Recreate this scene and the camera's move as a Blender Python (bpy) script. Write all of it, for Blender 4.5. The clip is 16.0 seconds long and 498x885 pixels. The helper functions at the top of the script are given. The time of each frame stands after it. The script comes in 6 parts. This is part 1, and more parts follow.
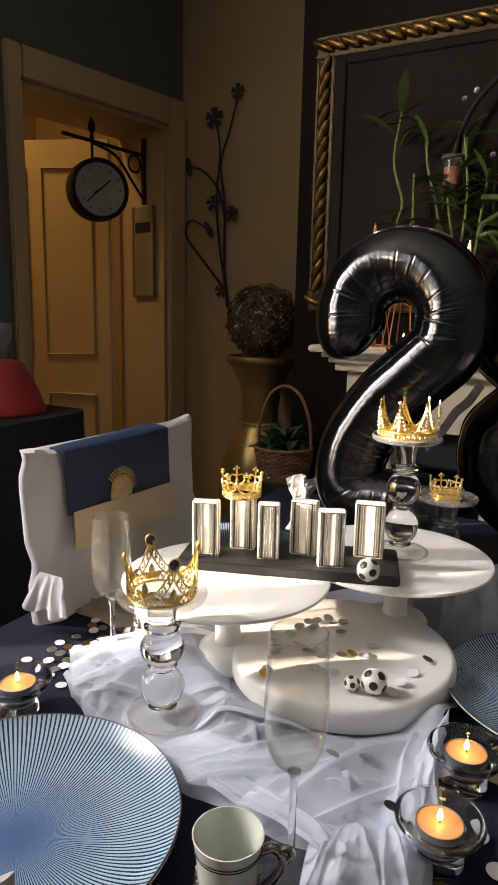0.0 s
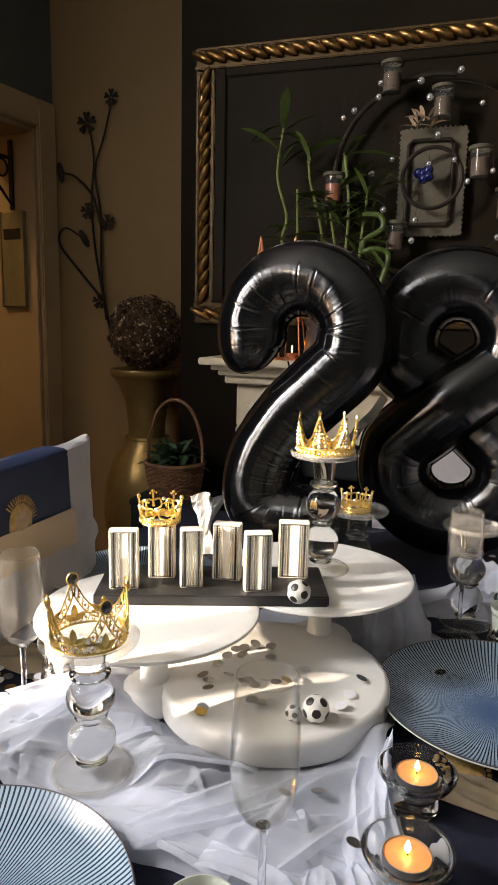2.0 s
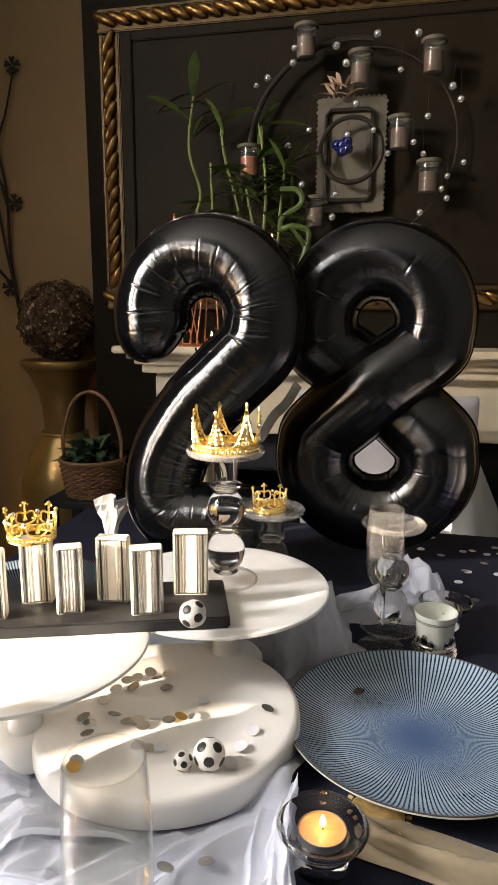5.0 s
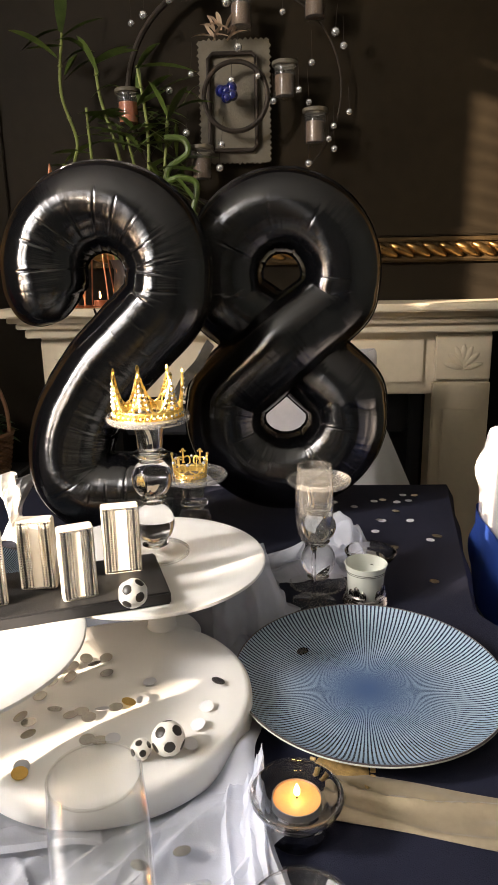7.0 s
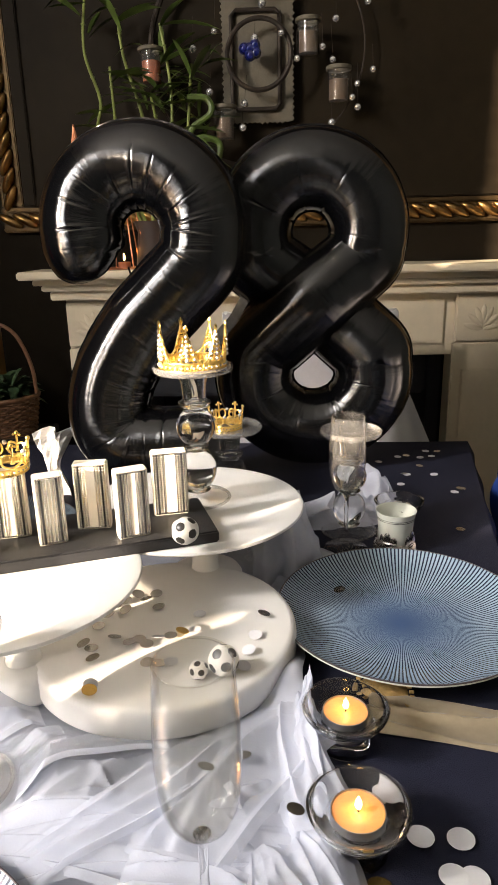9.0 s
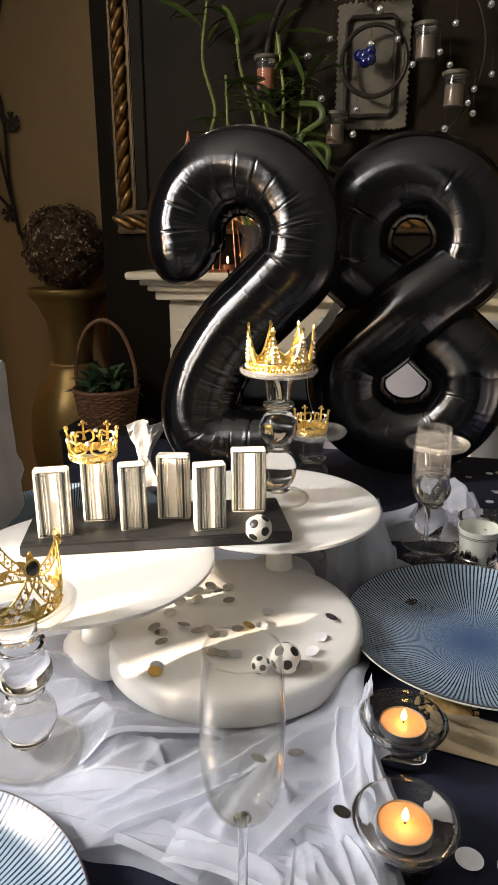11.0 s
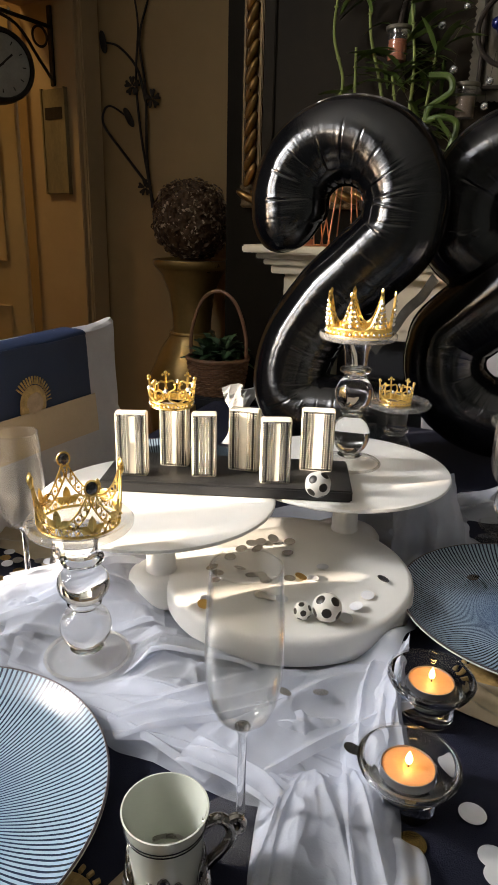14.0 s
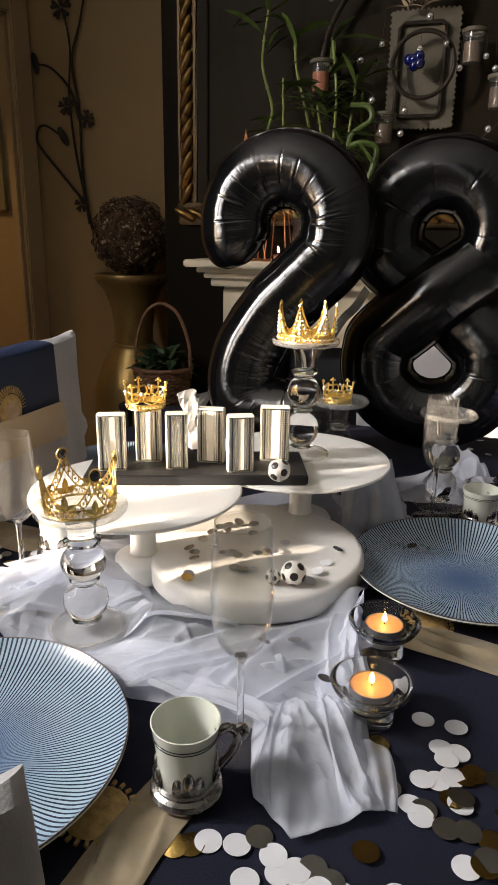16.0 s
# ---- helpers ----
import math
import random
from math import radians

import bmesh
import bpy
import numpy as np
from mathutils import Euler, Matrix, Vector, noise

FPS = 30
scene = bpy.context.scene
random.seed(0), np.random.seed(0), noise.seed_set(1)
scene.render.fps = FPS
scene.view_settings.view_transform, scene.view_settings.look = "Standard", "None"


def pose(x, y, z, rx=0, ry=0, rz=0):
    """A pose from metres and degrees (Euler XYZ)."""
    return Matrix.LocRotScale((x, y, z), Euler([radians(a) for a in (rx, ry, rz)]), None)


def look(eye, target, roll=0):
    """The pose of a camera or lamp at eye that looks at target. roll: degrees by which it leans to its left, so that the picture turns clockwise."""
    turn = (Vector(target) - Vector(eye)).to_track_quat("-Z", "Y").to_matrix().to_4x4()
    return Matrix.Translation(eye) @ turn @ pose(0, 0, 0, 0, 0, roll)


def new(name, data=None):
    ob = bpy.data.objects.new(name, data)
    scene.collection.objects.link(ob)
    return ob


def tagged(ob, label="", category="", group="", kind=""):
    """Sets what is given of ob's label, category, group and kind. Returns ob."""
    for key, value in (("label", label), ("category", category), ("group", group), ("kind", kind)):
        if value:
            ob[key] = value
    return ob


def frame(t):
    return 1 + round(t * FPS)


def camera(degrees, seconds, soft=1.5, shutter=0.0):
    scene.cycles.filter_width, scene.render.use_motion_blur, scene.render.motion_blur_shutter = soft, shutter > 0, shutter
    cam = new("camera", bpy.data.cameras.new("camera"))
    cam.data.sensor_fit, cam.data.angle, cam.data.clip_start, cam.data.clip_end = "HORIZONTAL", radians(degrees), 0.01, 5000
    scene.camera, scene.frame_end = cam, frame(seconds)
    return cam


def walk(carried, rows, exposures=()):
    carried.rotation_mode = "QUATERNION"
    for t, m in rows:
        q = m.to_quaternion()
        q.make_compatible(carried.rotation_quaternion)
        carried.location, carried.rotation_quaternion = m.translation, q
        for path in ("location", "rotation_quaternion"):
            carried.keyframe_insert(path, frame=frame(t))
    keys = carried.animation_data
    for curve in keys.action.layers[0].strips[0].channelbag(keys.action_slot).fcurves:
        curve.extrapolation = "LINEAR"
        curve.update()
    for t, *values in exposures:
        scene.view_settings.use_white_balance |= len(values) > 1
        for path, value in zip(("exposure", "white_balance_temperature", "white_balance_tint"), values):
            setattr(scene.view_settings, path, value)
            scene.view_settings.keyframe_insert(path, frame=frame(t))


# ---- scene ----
cam = camera(41.1, 16.0)
PATH = [
    (0, (0.0114, 0.035, 1.241), (-0.9288, 1.7568, 0.852), 1.2),
    (0.5, (-0.0159, 0.0357, 1.243), (-0.9245, 1.7725, 0.849), 1.2),
    (1, (-0.0432, 0.0386, 1.243), (-0.8645, 1.8221, 0.861), 1.6),
    (1.5, (-0.0616, 0.0416, 1.246), (-0.7826, 1.8773, 0.913), 1.4),
    (2, (-0.0706, 0.0482, 1.247), (-0.6586, 1.927, 0.895), 1.3),
    (2.5, (-0.08, 0.058, 1.244), (-0.5699, 1.9666, 0.899), 1.2),
    (3, (-0.0783, 0.0656, 1.242), (-0.4811, 1.9928, 0.891), 0.9),
    (3.5, (-0.0656, 0.0934, 1.241), (-0.4634, 2.0175, 0.871), -0.3),
    (3.7, (-0.058, 0.1051, 1.247), (-0.4689, 2.026, 0.872), -0.6),
    (5.8, (-0.0339, 0.2184, 1.237), (-0.4469, 2.1326, 0.83), 1),
    (6, (-0.0384, 0.2229, 1.238), (-0.3973, 2.1432, 0.812), 1.4),
    (6.5, (-0.0603, 0.2263, 1.238), (-0.2544, 2.1667, 0.793), 0.1),
    (7, (-0.1, 0.2184, 1.233), (-0.1715, 2.1516, 0.729), -1.1),
    (7.5, (-0.1232, 0.2043, 1.233), (-0.1754, 2.1284, 0.689), -1.9),
    (8, (-0.1401, 0.1912, 1.225), (-0.1935, 2.1023, 0.636), -1.9),
    (8.2, (-0.1454, 0.1818, 1.223), (-0.1898, 2.0907, 0.627), -1.4),
    (10.3, (-0.1283, 0.1681, 1.218), (-0.4061, 2.0591, 0.63), -1),
    (10.5, (-0.1269, 0.1676, 1.218), (-0.4387, 2.0526, 0.627), -0.6),
    (11, (-0.1202, 0.161, 1.218), (-0.5021, 2.0382, 0.642), -0),
    (11.5, (-0.1032, 0.1562, 1.218), (-0.5659, 2.0181, 0.655), 0.3),
    (12, (-0.0951, 0.1536, 1.218), (-0.6404, 1.9969, 0.667), 1),
    (12.5, (-0.0937, 0.1509, 1.211), (-0.6729, 1.9815, 0.654), 1.2),
    (13, (-0.0946, 0.1482, 1.206), (-0.6969, 1.9603, 0.611), 0.9),
    (13.5, (-0.0785, 0.1474, 1.197), (-0.7472, 1.9223, 0.563), 0.9),
    (14, (-0.0431, 0.1419, 1.196), (-0.7729, 1.8957, 0.57), 1.4),
    (14.5, (-0.0171, 0.1327, 1.193), (-0.7856, 1.8679, 0.562), 1.4),
    (15, (-0.0187, 0.1027, 1.196), (-0.7128, 1.8747, 0.583), 1.1),
    (15.5, (-0.0313, 0.0525, 1.205), (-0.6282, 1.8628, 0.599), 0.7),
    (16, (-0.0448, 0.0131, 1.21), (-0.5865, 1.8448, 0.617), 1),
]
EXPOSURES = [(0, 1.9, 7310, 17), (3.5, 2.14, 7360, 17), (6, 2.4, 7660, 18), (8, 2.42, 7660, 18), (10.5, 2.12, 7510, 17), (13, 1.96, 7210, 15), (15, 1.86, 7260, 15), (16, 1.86, 7410, 17)]
walk(cam, [(t, look(eye, target, roll)) for t, eye, target, roll in PATH], EXPOSURES)

# ---- light ----
SUN_TO = Vector((-0.77, -0.64, 0.232)).normalized()   # towards the sun
world = bpy.data.worlds.new("sky")
scene.world = world
world.use_nodes = True
wn = world.node_tree
sky = wn.nodes.new("ShaderNodeTexSky")
sky.sky_type, sky.sun_disc = "NISHITA", False
sky.sun_elevation = math.asin(SUN_TO.z)
sky.sun_rotation = math.atan2(SUN_TO.x, SUN_TO.y)
wn.links.new(sky.outputs[0], wn.nodes["Background"].inputs[0])
wn.nodes["Background"].inputs[1].default_value = 0.12
sun = new("sun", bpy.data.lights.new("sun", "SUN"))
sun.data.energy, sun.data.angle, sun.data.color = 5.0, radians(0.6), (1.0, 0.92, 0.80)
sun.matrix_world = look(SUN_TO * 20, (0, 0, 0))


def area(name, m, w, h, energy, color):
    lamp = new(name, bpy.data.lights.new(name, "AREA"))
    lamp.data.shape, lamp.data.size, lamp.data.size_y = "RECTANGLE", w, h
    lamp.data.energy, lamp.data.color = energy, color
    lamp.matrix_world = m
    return lamp


# ---- materials ----
def mat(name, color, rough=0.5, metal=0.0, vary=0.12, scale=12.0, bump=0.0, bump_scale=200.0, spec=0.5, trans=0.0,
        emit=None, strength=0.0, ior=1.45, sheen=0.0, alpha=1.0, rough_vary=0.0, color2=None, stretch=None, coat=0.0, subsurf=0.0):
    m = bpy.data.materials.new(name)
    m.use_nodes = True
    nt = m.node_tree
    b = nt.nodes["Principled BSDF"]
    b.inputs["Roughness"].default_value, b.inputs["Metallic"].default_value = rough, metal
    b.inputs["Specular IOR Level"].default_value, b.inputs["IOR"].default_value = spec, ior
    b.inputs["Transmission Weight"].default_value, b.inputs["Alpha"].default_value = trans, alpha
    b.inputs["Sheen Weight"].default_value, b.inputs["Coat Weight"].default_value = sheen, coat
    b.inputs["Base Color"].default_value = (*color, 1)
    if subsurf:
        b.inputs["Subsurface Weight"].default_value = subsurf
        b.inputs["Subsurface Radius"].default_value = (0.01, 0.006, 0.003)
    if emit:
        b.inputs["Emission Color"].default_value = (*emit, 1)
        b.inputs["Emission Strength"].default_value = strength
    if vary or bump or rough_vary:
        co = nt.nodes.new("ShaderNodeTexCoord")
        mp = nt.nodes.new("ShaderNodeMapping")
        nt.links.new(co.outputs["Object"], mp.inputs[0])
        if stretch:
            mp.inputs["Scale"].default_value = stretch
        n1, n2 = nt.nodes.new("ShaderNodeTexNoise"), nt.nodes.new("ShaderNodeTexNoise")
        n1.inputs["Scale"].default_value, n2.inputs["Scale"].default_value = scale, scale * 9
        n1.inputs["Detail"].default_value, n2.inputs["Detail"].default_value = 5, 3
        mix = nt.nodes.new("ShaderNodeMath")
        mix.operation = "MULTIPLY_ADD"
        mix.inputs[1].default_value = 0.35
        nt.links.new(n2.outputs[0], mix.inputs[0])
        nt.links.new(n1.outputs[0], mix.inputs[2])
        for n in (n1, n2):
            nt.links.new(mp.outputs[0], n.inputs[0])
        ramp = nt.nodes.new("ShaderNodeMapRange")
        ramp.inputs[1].default_value, ramp.inputs[2].default_value = 0.4, 0.95
        nt.links.new(mix.outputs[0], ramp.inputs[0])
        if vary:
            cm = nt.nodes.new("ShaderNodeMix")
            cm.data_type = "RGBA"
            lo = [c * (1 - vary) for c in color]
            hi = color2 if color2 else [min(1, c * (1 + vary)) for c in color]
            cm.inputs[6].default_value, cm.inputs[7].default_value = (*lo, 1), (*hi, 1)
            nt.links.new(ramp.outputs[0], cm.inputs[0])
            nt.links.new(cm.outputs[2], b.inputs["Base Color"])
        if rough_vary:
            rm = nt.nodes.new("ShaderNodeMapRange")
            rm.inputs[3].default_value, rm.inputs[4].default_value = rough - rough_vary, rough + rough_vary
            nt.links.new(ramp.outputs[0], rm.inputs[0])
            nt.links.new(rm.outputs[0], b.inputs["Roughness"])
        if bump:
            n3 = nt.nodes.new("ShaderNodeTexNoise")
            n3.inputs["Scale"].default_value, n3.inputs["Detail"].default_value = bump_scale, 4
            nt.links.new(mp.outputs[0], n3.inputs[0])
            bp = nt.nodes.new("ShaderNodeBump")
            bp.inputs["Strength"].default_value, bp.inputs["Distance"].default_value = bump, 0.002
            nt.links.new(n3.outputs[0], bp.inputs["Height"])
            nt.links.new(bp.outputs[0], b.inputs["Normal"])
    return m


M = {}
M["beige"] = mat("cream_wall_paint", (0.325, 0.205, 0.088), 0.75, vary=0.1, scale=1.5, bump=0.15, bump_scale=90)
M["grey_wall"] = mat("dark_grey_wall_paint", (0.098, 0.104, 0.092), 0.6, vary=0.15, scale=2, bump=0.1, bump_scale=90)
M["black_wall"] = mat("black_wall_paint", (0.0105, 0.0078, 0.0048), 0.7, vary=0.3, scale=2, bump=0.15, bump_scale=60, spec=0.06)
M["trim"] = mat("cream_gloss_paint", (0.44, 0.31, 0.165), 0.5, vary=0.08, scale=4, bump=0.05, bump_scale=60)
M["door"] = mat("yellowed_door_paint", (0.60, 0.43, 0.20), 0.4, vary=0.08, scale=4, bump=0.06, bump_scale=50)
M["ceiling"] = mat("white_ceiling_paint", (0.7, 0.68, 0.62), 0.8, vary=0.05, scale=1.5)
M["floor"] = mat("dark_wood_floor", (0.12, 0.075, 0.045), 0.4, vary=0.3, scale=3, bump=0.2, bump_scale=60, stretch=(1, 8, 1))
M["mantel"] = mat("white_mantel_paint", (0.60, 0.51, 0.37), 0.45, vary=0.10, scale=6, bump=0.08, bump_scale=120)
M["soot"] = mat("soot_black_iron", (0.015, 0.016, 0.02), 0.6, vary=0.3, scale=8)
M["gilt_dark"] = mat("dulled_gilt", (0.075, 0.045, 0.018), 0.5, 0.7, vary=0.4, scale=30, bump=0.25, bump_scale=160)
M["gilt"] = mat("antique_gilt", (0.33, 0.19, 0.07), 0.34, 1.0, vary=0.45, scale=30, bump=0.25, bump_scale=160, rough_vary=0.1)
M["canvas"] = mat("dark_lacquered_panel", (0.0135, 0.0095, 0.0052), 0.6, vary=0.4, scale=3, bump=0.3, bump_scale=25, spec=0.08)
M["navy"] = mat("navy_tablecloth", (0.0092, 0.0108, 0.0235), 0.85, vary=0.2, scale=10, bump=0.4, bump_scale=900, spec=0.25)
M["white_lac"] = mat("white_satin_lacquer", (0.80, 0.79, 0.76), 0.33, vary=0.03, scale=8, bump=0.03, bump_scale=60)
M["white_cloth"] = mat("white_stretch_cover", (0.50, 0.48, 0.49), 0.85, vary=0.10, scale=10, bump=0.4, bump_scale=500, sheen=0.2)
M["foil_seam"] = mat("black_foil_seam", (0.006, 0.006, 0.007), 0.25, vary=0.2, scale=60, bump=0.3, bump_scale=300, spec=0.8)
M["gold"] = mat("polished_gold_plate", (1.0, 0.66, 0.22), 0.30, 1.0, vary=0.12, scale=60, rough_vary=0.12)
M["gold_old"] = mat("aged_gold_plate", (0.86, 0.54, 0.19), 0.32, 1.0, vary=0.4, scale=90, rough_vary=0.1)
M["bead_crystal"] = mat("faceted_crystal_bead", (0.92, 0.90, 0.86), 0.25, 0.6, vary=0.1, scale=300)
M["glass_bead"] = mat("clear_glass_bead", (0.75, 0.73, 0.70), 0.05, 0.8, vary=0.3, scale=200)
M["dark_gem"] = mat("smoky_gem", (0.045, 0.045, 0.055), 0.08, vary=0, trans=0.2, ior=1.7)
M["glass"] = mat("clear_glass", (1.0, 1.0, 0.995), 0.02, vary=0, trans=1.0, ior=1.45)
M["silver"] = mat("polished_pewter", (0.36, 0.34, 0.32), 0.25, 1.0, vary=0.25, scale=60, bump=0.1, bump_scale=200, rough_vary=0.1)
M["foil_silver"] = mat("silver_foil", (0.50, 0.49, 0.47), 0.27, 1.0, vary=0.1, scale=20)
M["foil_tail"] = mat("smoky_foil_tail", (0.10, 0.095, 0.085), 0.25, 0.7, vary=0.4, scale=60, bump=0.4, bump_scale=200)
M["foil_gold"] = mat("gold_foil", (0.68, 0.44, 0.14), 0.22, 1.0, vary=0.1, scale=20)
M["paper_white"] = mat("white_tissue_paper", (0.60, 0.61, 0.64), 0.7, vary=0.04, scale=40)
M["porcelain"] = mat("white_porcelain", (0.60, 0.62, 0.55), 0.14, vary=0.04, scale=10, coat=0.4)
M["board"] = mat("black_stained_wood", (0.018, 0.018, 0.019), 0.42, vary=0.3, scale=14, bump=0.2, bump_scale=200, stretch=(1, 8, 8))
M["bar_white"] = mat("white_painted_wood", (0.72, 0.67, 0.57), 0.4, vary=0.06, scale=30, bump=0.1, bump_scale=200)
M["bead_black"] = mat("black_bead", (0.02, 0.02, 0.022), 0.15, vary=0.2, scale=60)
M["bead_silver"] = mat("silver_rhinestone_bead", (0.8, 0.78, 0.74), 0.12, 1.0, vary=0.2, scale=200)
M["ball_white"] = mat("white_football_vinyl", (0.78, 0.76, 0.70), 0.3, vary=0.05, scale=50)
M["ball_black"] = mat("black_football_panel", (0.03, 0.026, 0.022), 0.35, vary=0.2, scale=50)
# orange base and weak emission paint the flame's glow into the wax
M["wax"] = mat("wax_painted_flame_glow", (0.56, 0.29, 0.12), 0.4, vary=0.15, scale=60, subsurf=0.4, emit=(1.0, 0.40, 0.14), strength=0.05)
M["tin"] = mat("aluminium_cup", (0.40, 0.39, 0.38), 0.35, 1.0, vary=0.1, scale=60)
M["flame"] = mat("candle_flame", (1, 0.6, 0.2), 0.5, vary=0, emit=(1.0, 0.55, 0.18), strength=10)
M["wick"] = mat("charred_wick", (0.02, 0.015, 0.01), 0.9, vary=0)
M["gold_satin"] = mat("champagne_gold_satin", (0.34, 0.275, 0.185), 0.34, 0.35, vary=0.18, scale=18, bump=0.5, bump_scale=26, sheen=0.2)
M["sash_tan"] = mat("tan_satin_sash", (0.50, 0.38, 0.24), 0.42, vary=0.08, scale=14, bump=0.2, bump_scale=400, sheen=0.2)
M["sash_navy"] = mat("navy_satin_sash", (0.013, 0.026, 0.066), 0.6, vary=0.15, scale=14, bump=0.2, bump_scale=400)
M["iron"] = mat("rusty_black_iron", (0.03, 0.022, 0.016), 0.6, 0.6, vary=0.4, scale=40, bump=0.2, bump_scale=200)
M["urn"] = mat("bronze_glazed_urn", (0.33, 0.205, 0.070), 0.34, 0.6, vary=0.3, scale=7, bump=0.15, bump_scale=50, rough_vary=0.1)
M["wicker"] = mat("brown_wicker", (0.17, 0.08, 0.04), 0.6, vary=0.35, scale=60, bump=0.3, bump_scale=200)
M["leaf"] = mat("green_leaf", (0.065, 0.10, 0.02), 0.45, vary=0.4, scale=30)
M["leaf_dark"] = mat("dark_green_leaf", (0.035, 0.07, 0.03), 0.5, vary=0.4, scale=30)
M["stalk"] = mat("bamboo_stalk", (0.17, 0.20, 0.05), 0.4, vary=0.3, scale=30)
M["dry_leaf"] = mat("dry_brown_foliage", (0.105, 0.054, 0.024), 0.7, vary=0.5, scale=60)
M["dry_pale"] = mat("pale_dried_flower", (0.46, 0.33, 0.22), 0.8, vary=0.25, scale=60)
M["copper"] = mat("copper_wire", (0.6, 0.24, 0.12), 0.3, 1.0, vary=0.2, scale=40)
M["clay"] = mat("red_clay_candle", (0.35, 0.10, 0.04), 0.6, vary=0.2, scale=40)
M["blue_glass"] = mat("cobalt_blue_glass", (0.002, 0.006, 0.075), 0.05, vary=0, spec=0.8, coat=0.5)
M["pewter_plate"] = mat("hammered_grey_tin", (0.10, 0.083, 0.056), 0.65, 0.1, vary=0.2, scale=25, bump=0.4, bump_scale=140)
M["red"] = mat("red_velvet_shade", (0.24, 0.010, 0.010), 0.75, vary=0.2, scale=14, sheen=0.08)
M["black_cloth"] = mat("black_cloth", (0.012, 0.012, 0.014), 0.8, vary=0.2, scale=12, bump=0.3, bump_scale=400)
M["dial"] = mat("aged_clock_dial", (0.30, 0.28, 0.24), 0.5, vary=0.2, scale=14)
M["plaque"] = mat("weathered_wood_plaque", (0.21, 0.165, 0.085), 0.6, vary=0.35, scale=16, bump=0.2, bump_scale=100, stretch=(1, 1, 0.4))
M["medal"] = mat("aged_gold_embroidery", (0.45, 0.30, 0.12), 0.5, 0.3, vary=0.4, scale=120, bump=0.5, bump_scale=400)
M["blue_fabric"] = mat("bright_blue_fabric", (0.015, 0.055, 0.27), 0.6, vary=0.1, scale=14)
M["pillar_white"] = mat("white_cotton_drape", (0.72, 0.71, 0.69), 0.8, vary=0.05, scale=10, bump=0.2, bump_scale=300)
M["old_wax"] = mat("dusty_brown_wax", (0.115, 0.072, 0.045), 0.6, vary=0.2, scale=40)
M["gift"] = mat("black_gift_box", (0.05, 0.035, 0.03), 0.45, vary=0.2, scale=14)


def tulle_material():
    """Sheer white voile: woven, partly see-through."""
    m = bpy.data.materials.new("white_voile")
    m.use_nodes = True
    nt = m.node_tree
    b = nt.nodes["Principled BSDF"]
    out = nt.nodes["Material Output"]
    b.inputs["Base Color"].default_value, b.inputs["Roughness"].default_value = (0.77, 0.81, 0.90, 1), 0.8
    b.inputs["Sheen Weight"].default_value = 0.2
    tl, tp = nt.nodes.new("ShaderNodeBsdfTranslucent"), nt.nodes.new("ShaderNodeBsdfTransparent")
    tl.inputs[0].default_value = (0.79, 0.83, 0.93, 1)
    m1, m2 = nt.nodes.new("ShaderNodeMixShader"), nt.nodes.new("ShaderNodeMixShader")
    m1.inputs[0].default_value = 0.35
    nt.links.new(b.outputs[0], m1.inputs[1])
    nt.links.new(tl.outputs[0], m1.inputs[2])
    co, n1 = nt.nodes.new("ShaderNodeTexCoord"), nt.nodes.new("ShaderNodeTexNoise")
    n1.inputs["Scale"].default_value, n1.inputs["Detail"].default_value = 7, 4
    nt.links.new(co.outputs["Object"], n1.inputs[0])
    rg = nt.nodes.new("ShaderNodeMapRange")
    rg.inputs[1].default_value, rg.inputs[2].default_value = 0.3, 0.7
    rg.inputs[3].default_value, rg.inputs[4].default_value = 0.64, 0.34
    nt.links.new(n1.outputs[0], rg.inputs[0])
    nt.links.new(rg.outputs[0], m2.inputs[0])
    nt.links.new(m1.outputs[0], m2.inputs[1])
    nt.links.new(tp.outputs[0], m2.inputs[2])
    nt.links.new(m2.outputs[0], out.inputs[0])
    n2, bp = nt.nodes.new("ShaderNodeTexNoise"), nt.nodes.new("ShaderNodeBump")
    n2.inputs["Scale"].default_value, n2.inputs["Detail"].default_value = 600, 2
    bp.inputs["Strength"].default_value, bp.inputs["Distance"].default_value = 0.3, 0.001
    nt.links.new(co.outputs["Object"], n2.inputs[0])
    nt.links.new(n2.outputs[0], bp.inputs["Height"])
    n3, ab, b2 = nt.nodes.new("ShaderNodeTexNoise"), nt.nodes.new("ShaderNodeMath"), nt.nodes.new("ShaderNodeBump")
    n3.inputs["Scale"].default_value, n3.inputs["Detail"].default_value, n3.inputs["Distortion"].default_value = 15, 2, 0.8
    ab.operation = "PINGPONG"
    ab.inputs[1].default_value = 0.16
    b2.inputs["Strength"].default_value, b2.inputs["Distance"].default_value = 0.5, 0.016
    nt.links.new(co.outputs["Object"], n3.inputs[0])
    nt.links.new(n3.outputs[0], ab.inputs[0])
    nt.links.new(ab.outputs[0], b2.inputs["Height"])
    nt.links.new(bp.outputs[0], b2.inputs["Normal"])
    nt.links.new(b2.outputs[0], b.inputs["Normal"])
    nt.links.new(b2.outputs[0], tl.inputs["Normal"])
    return m


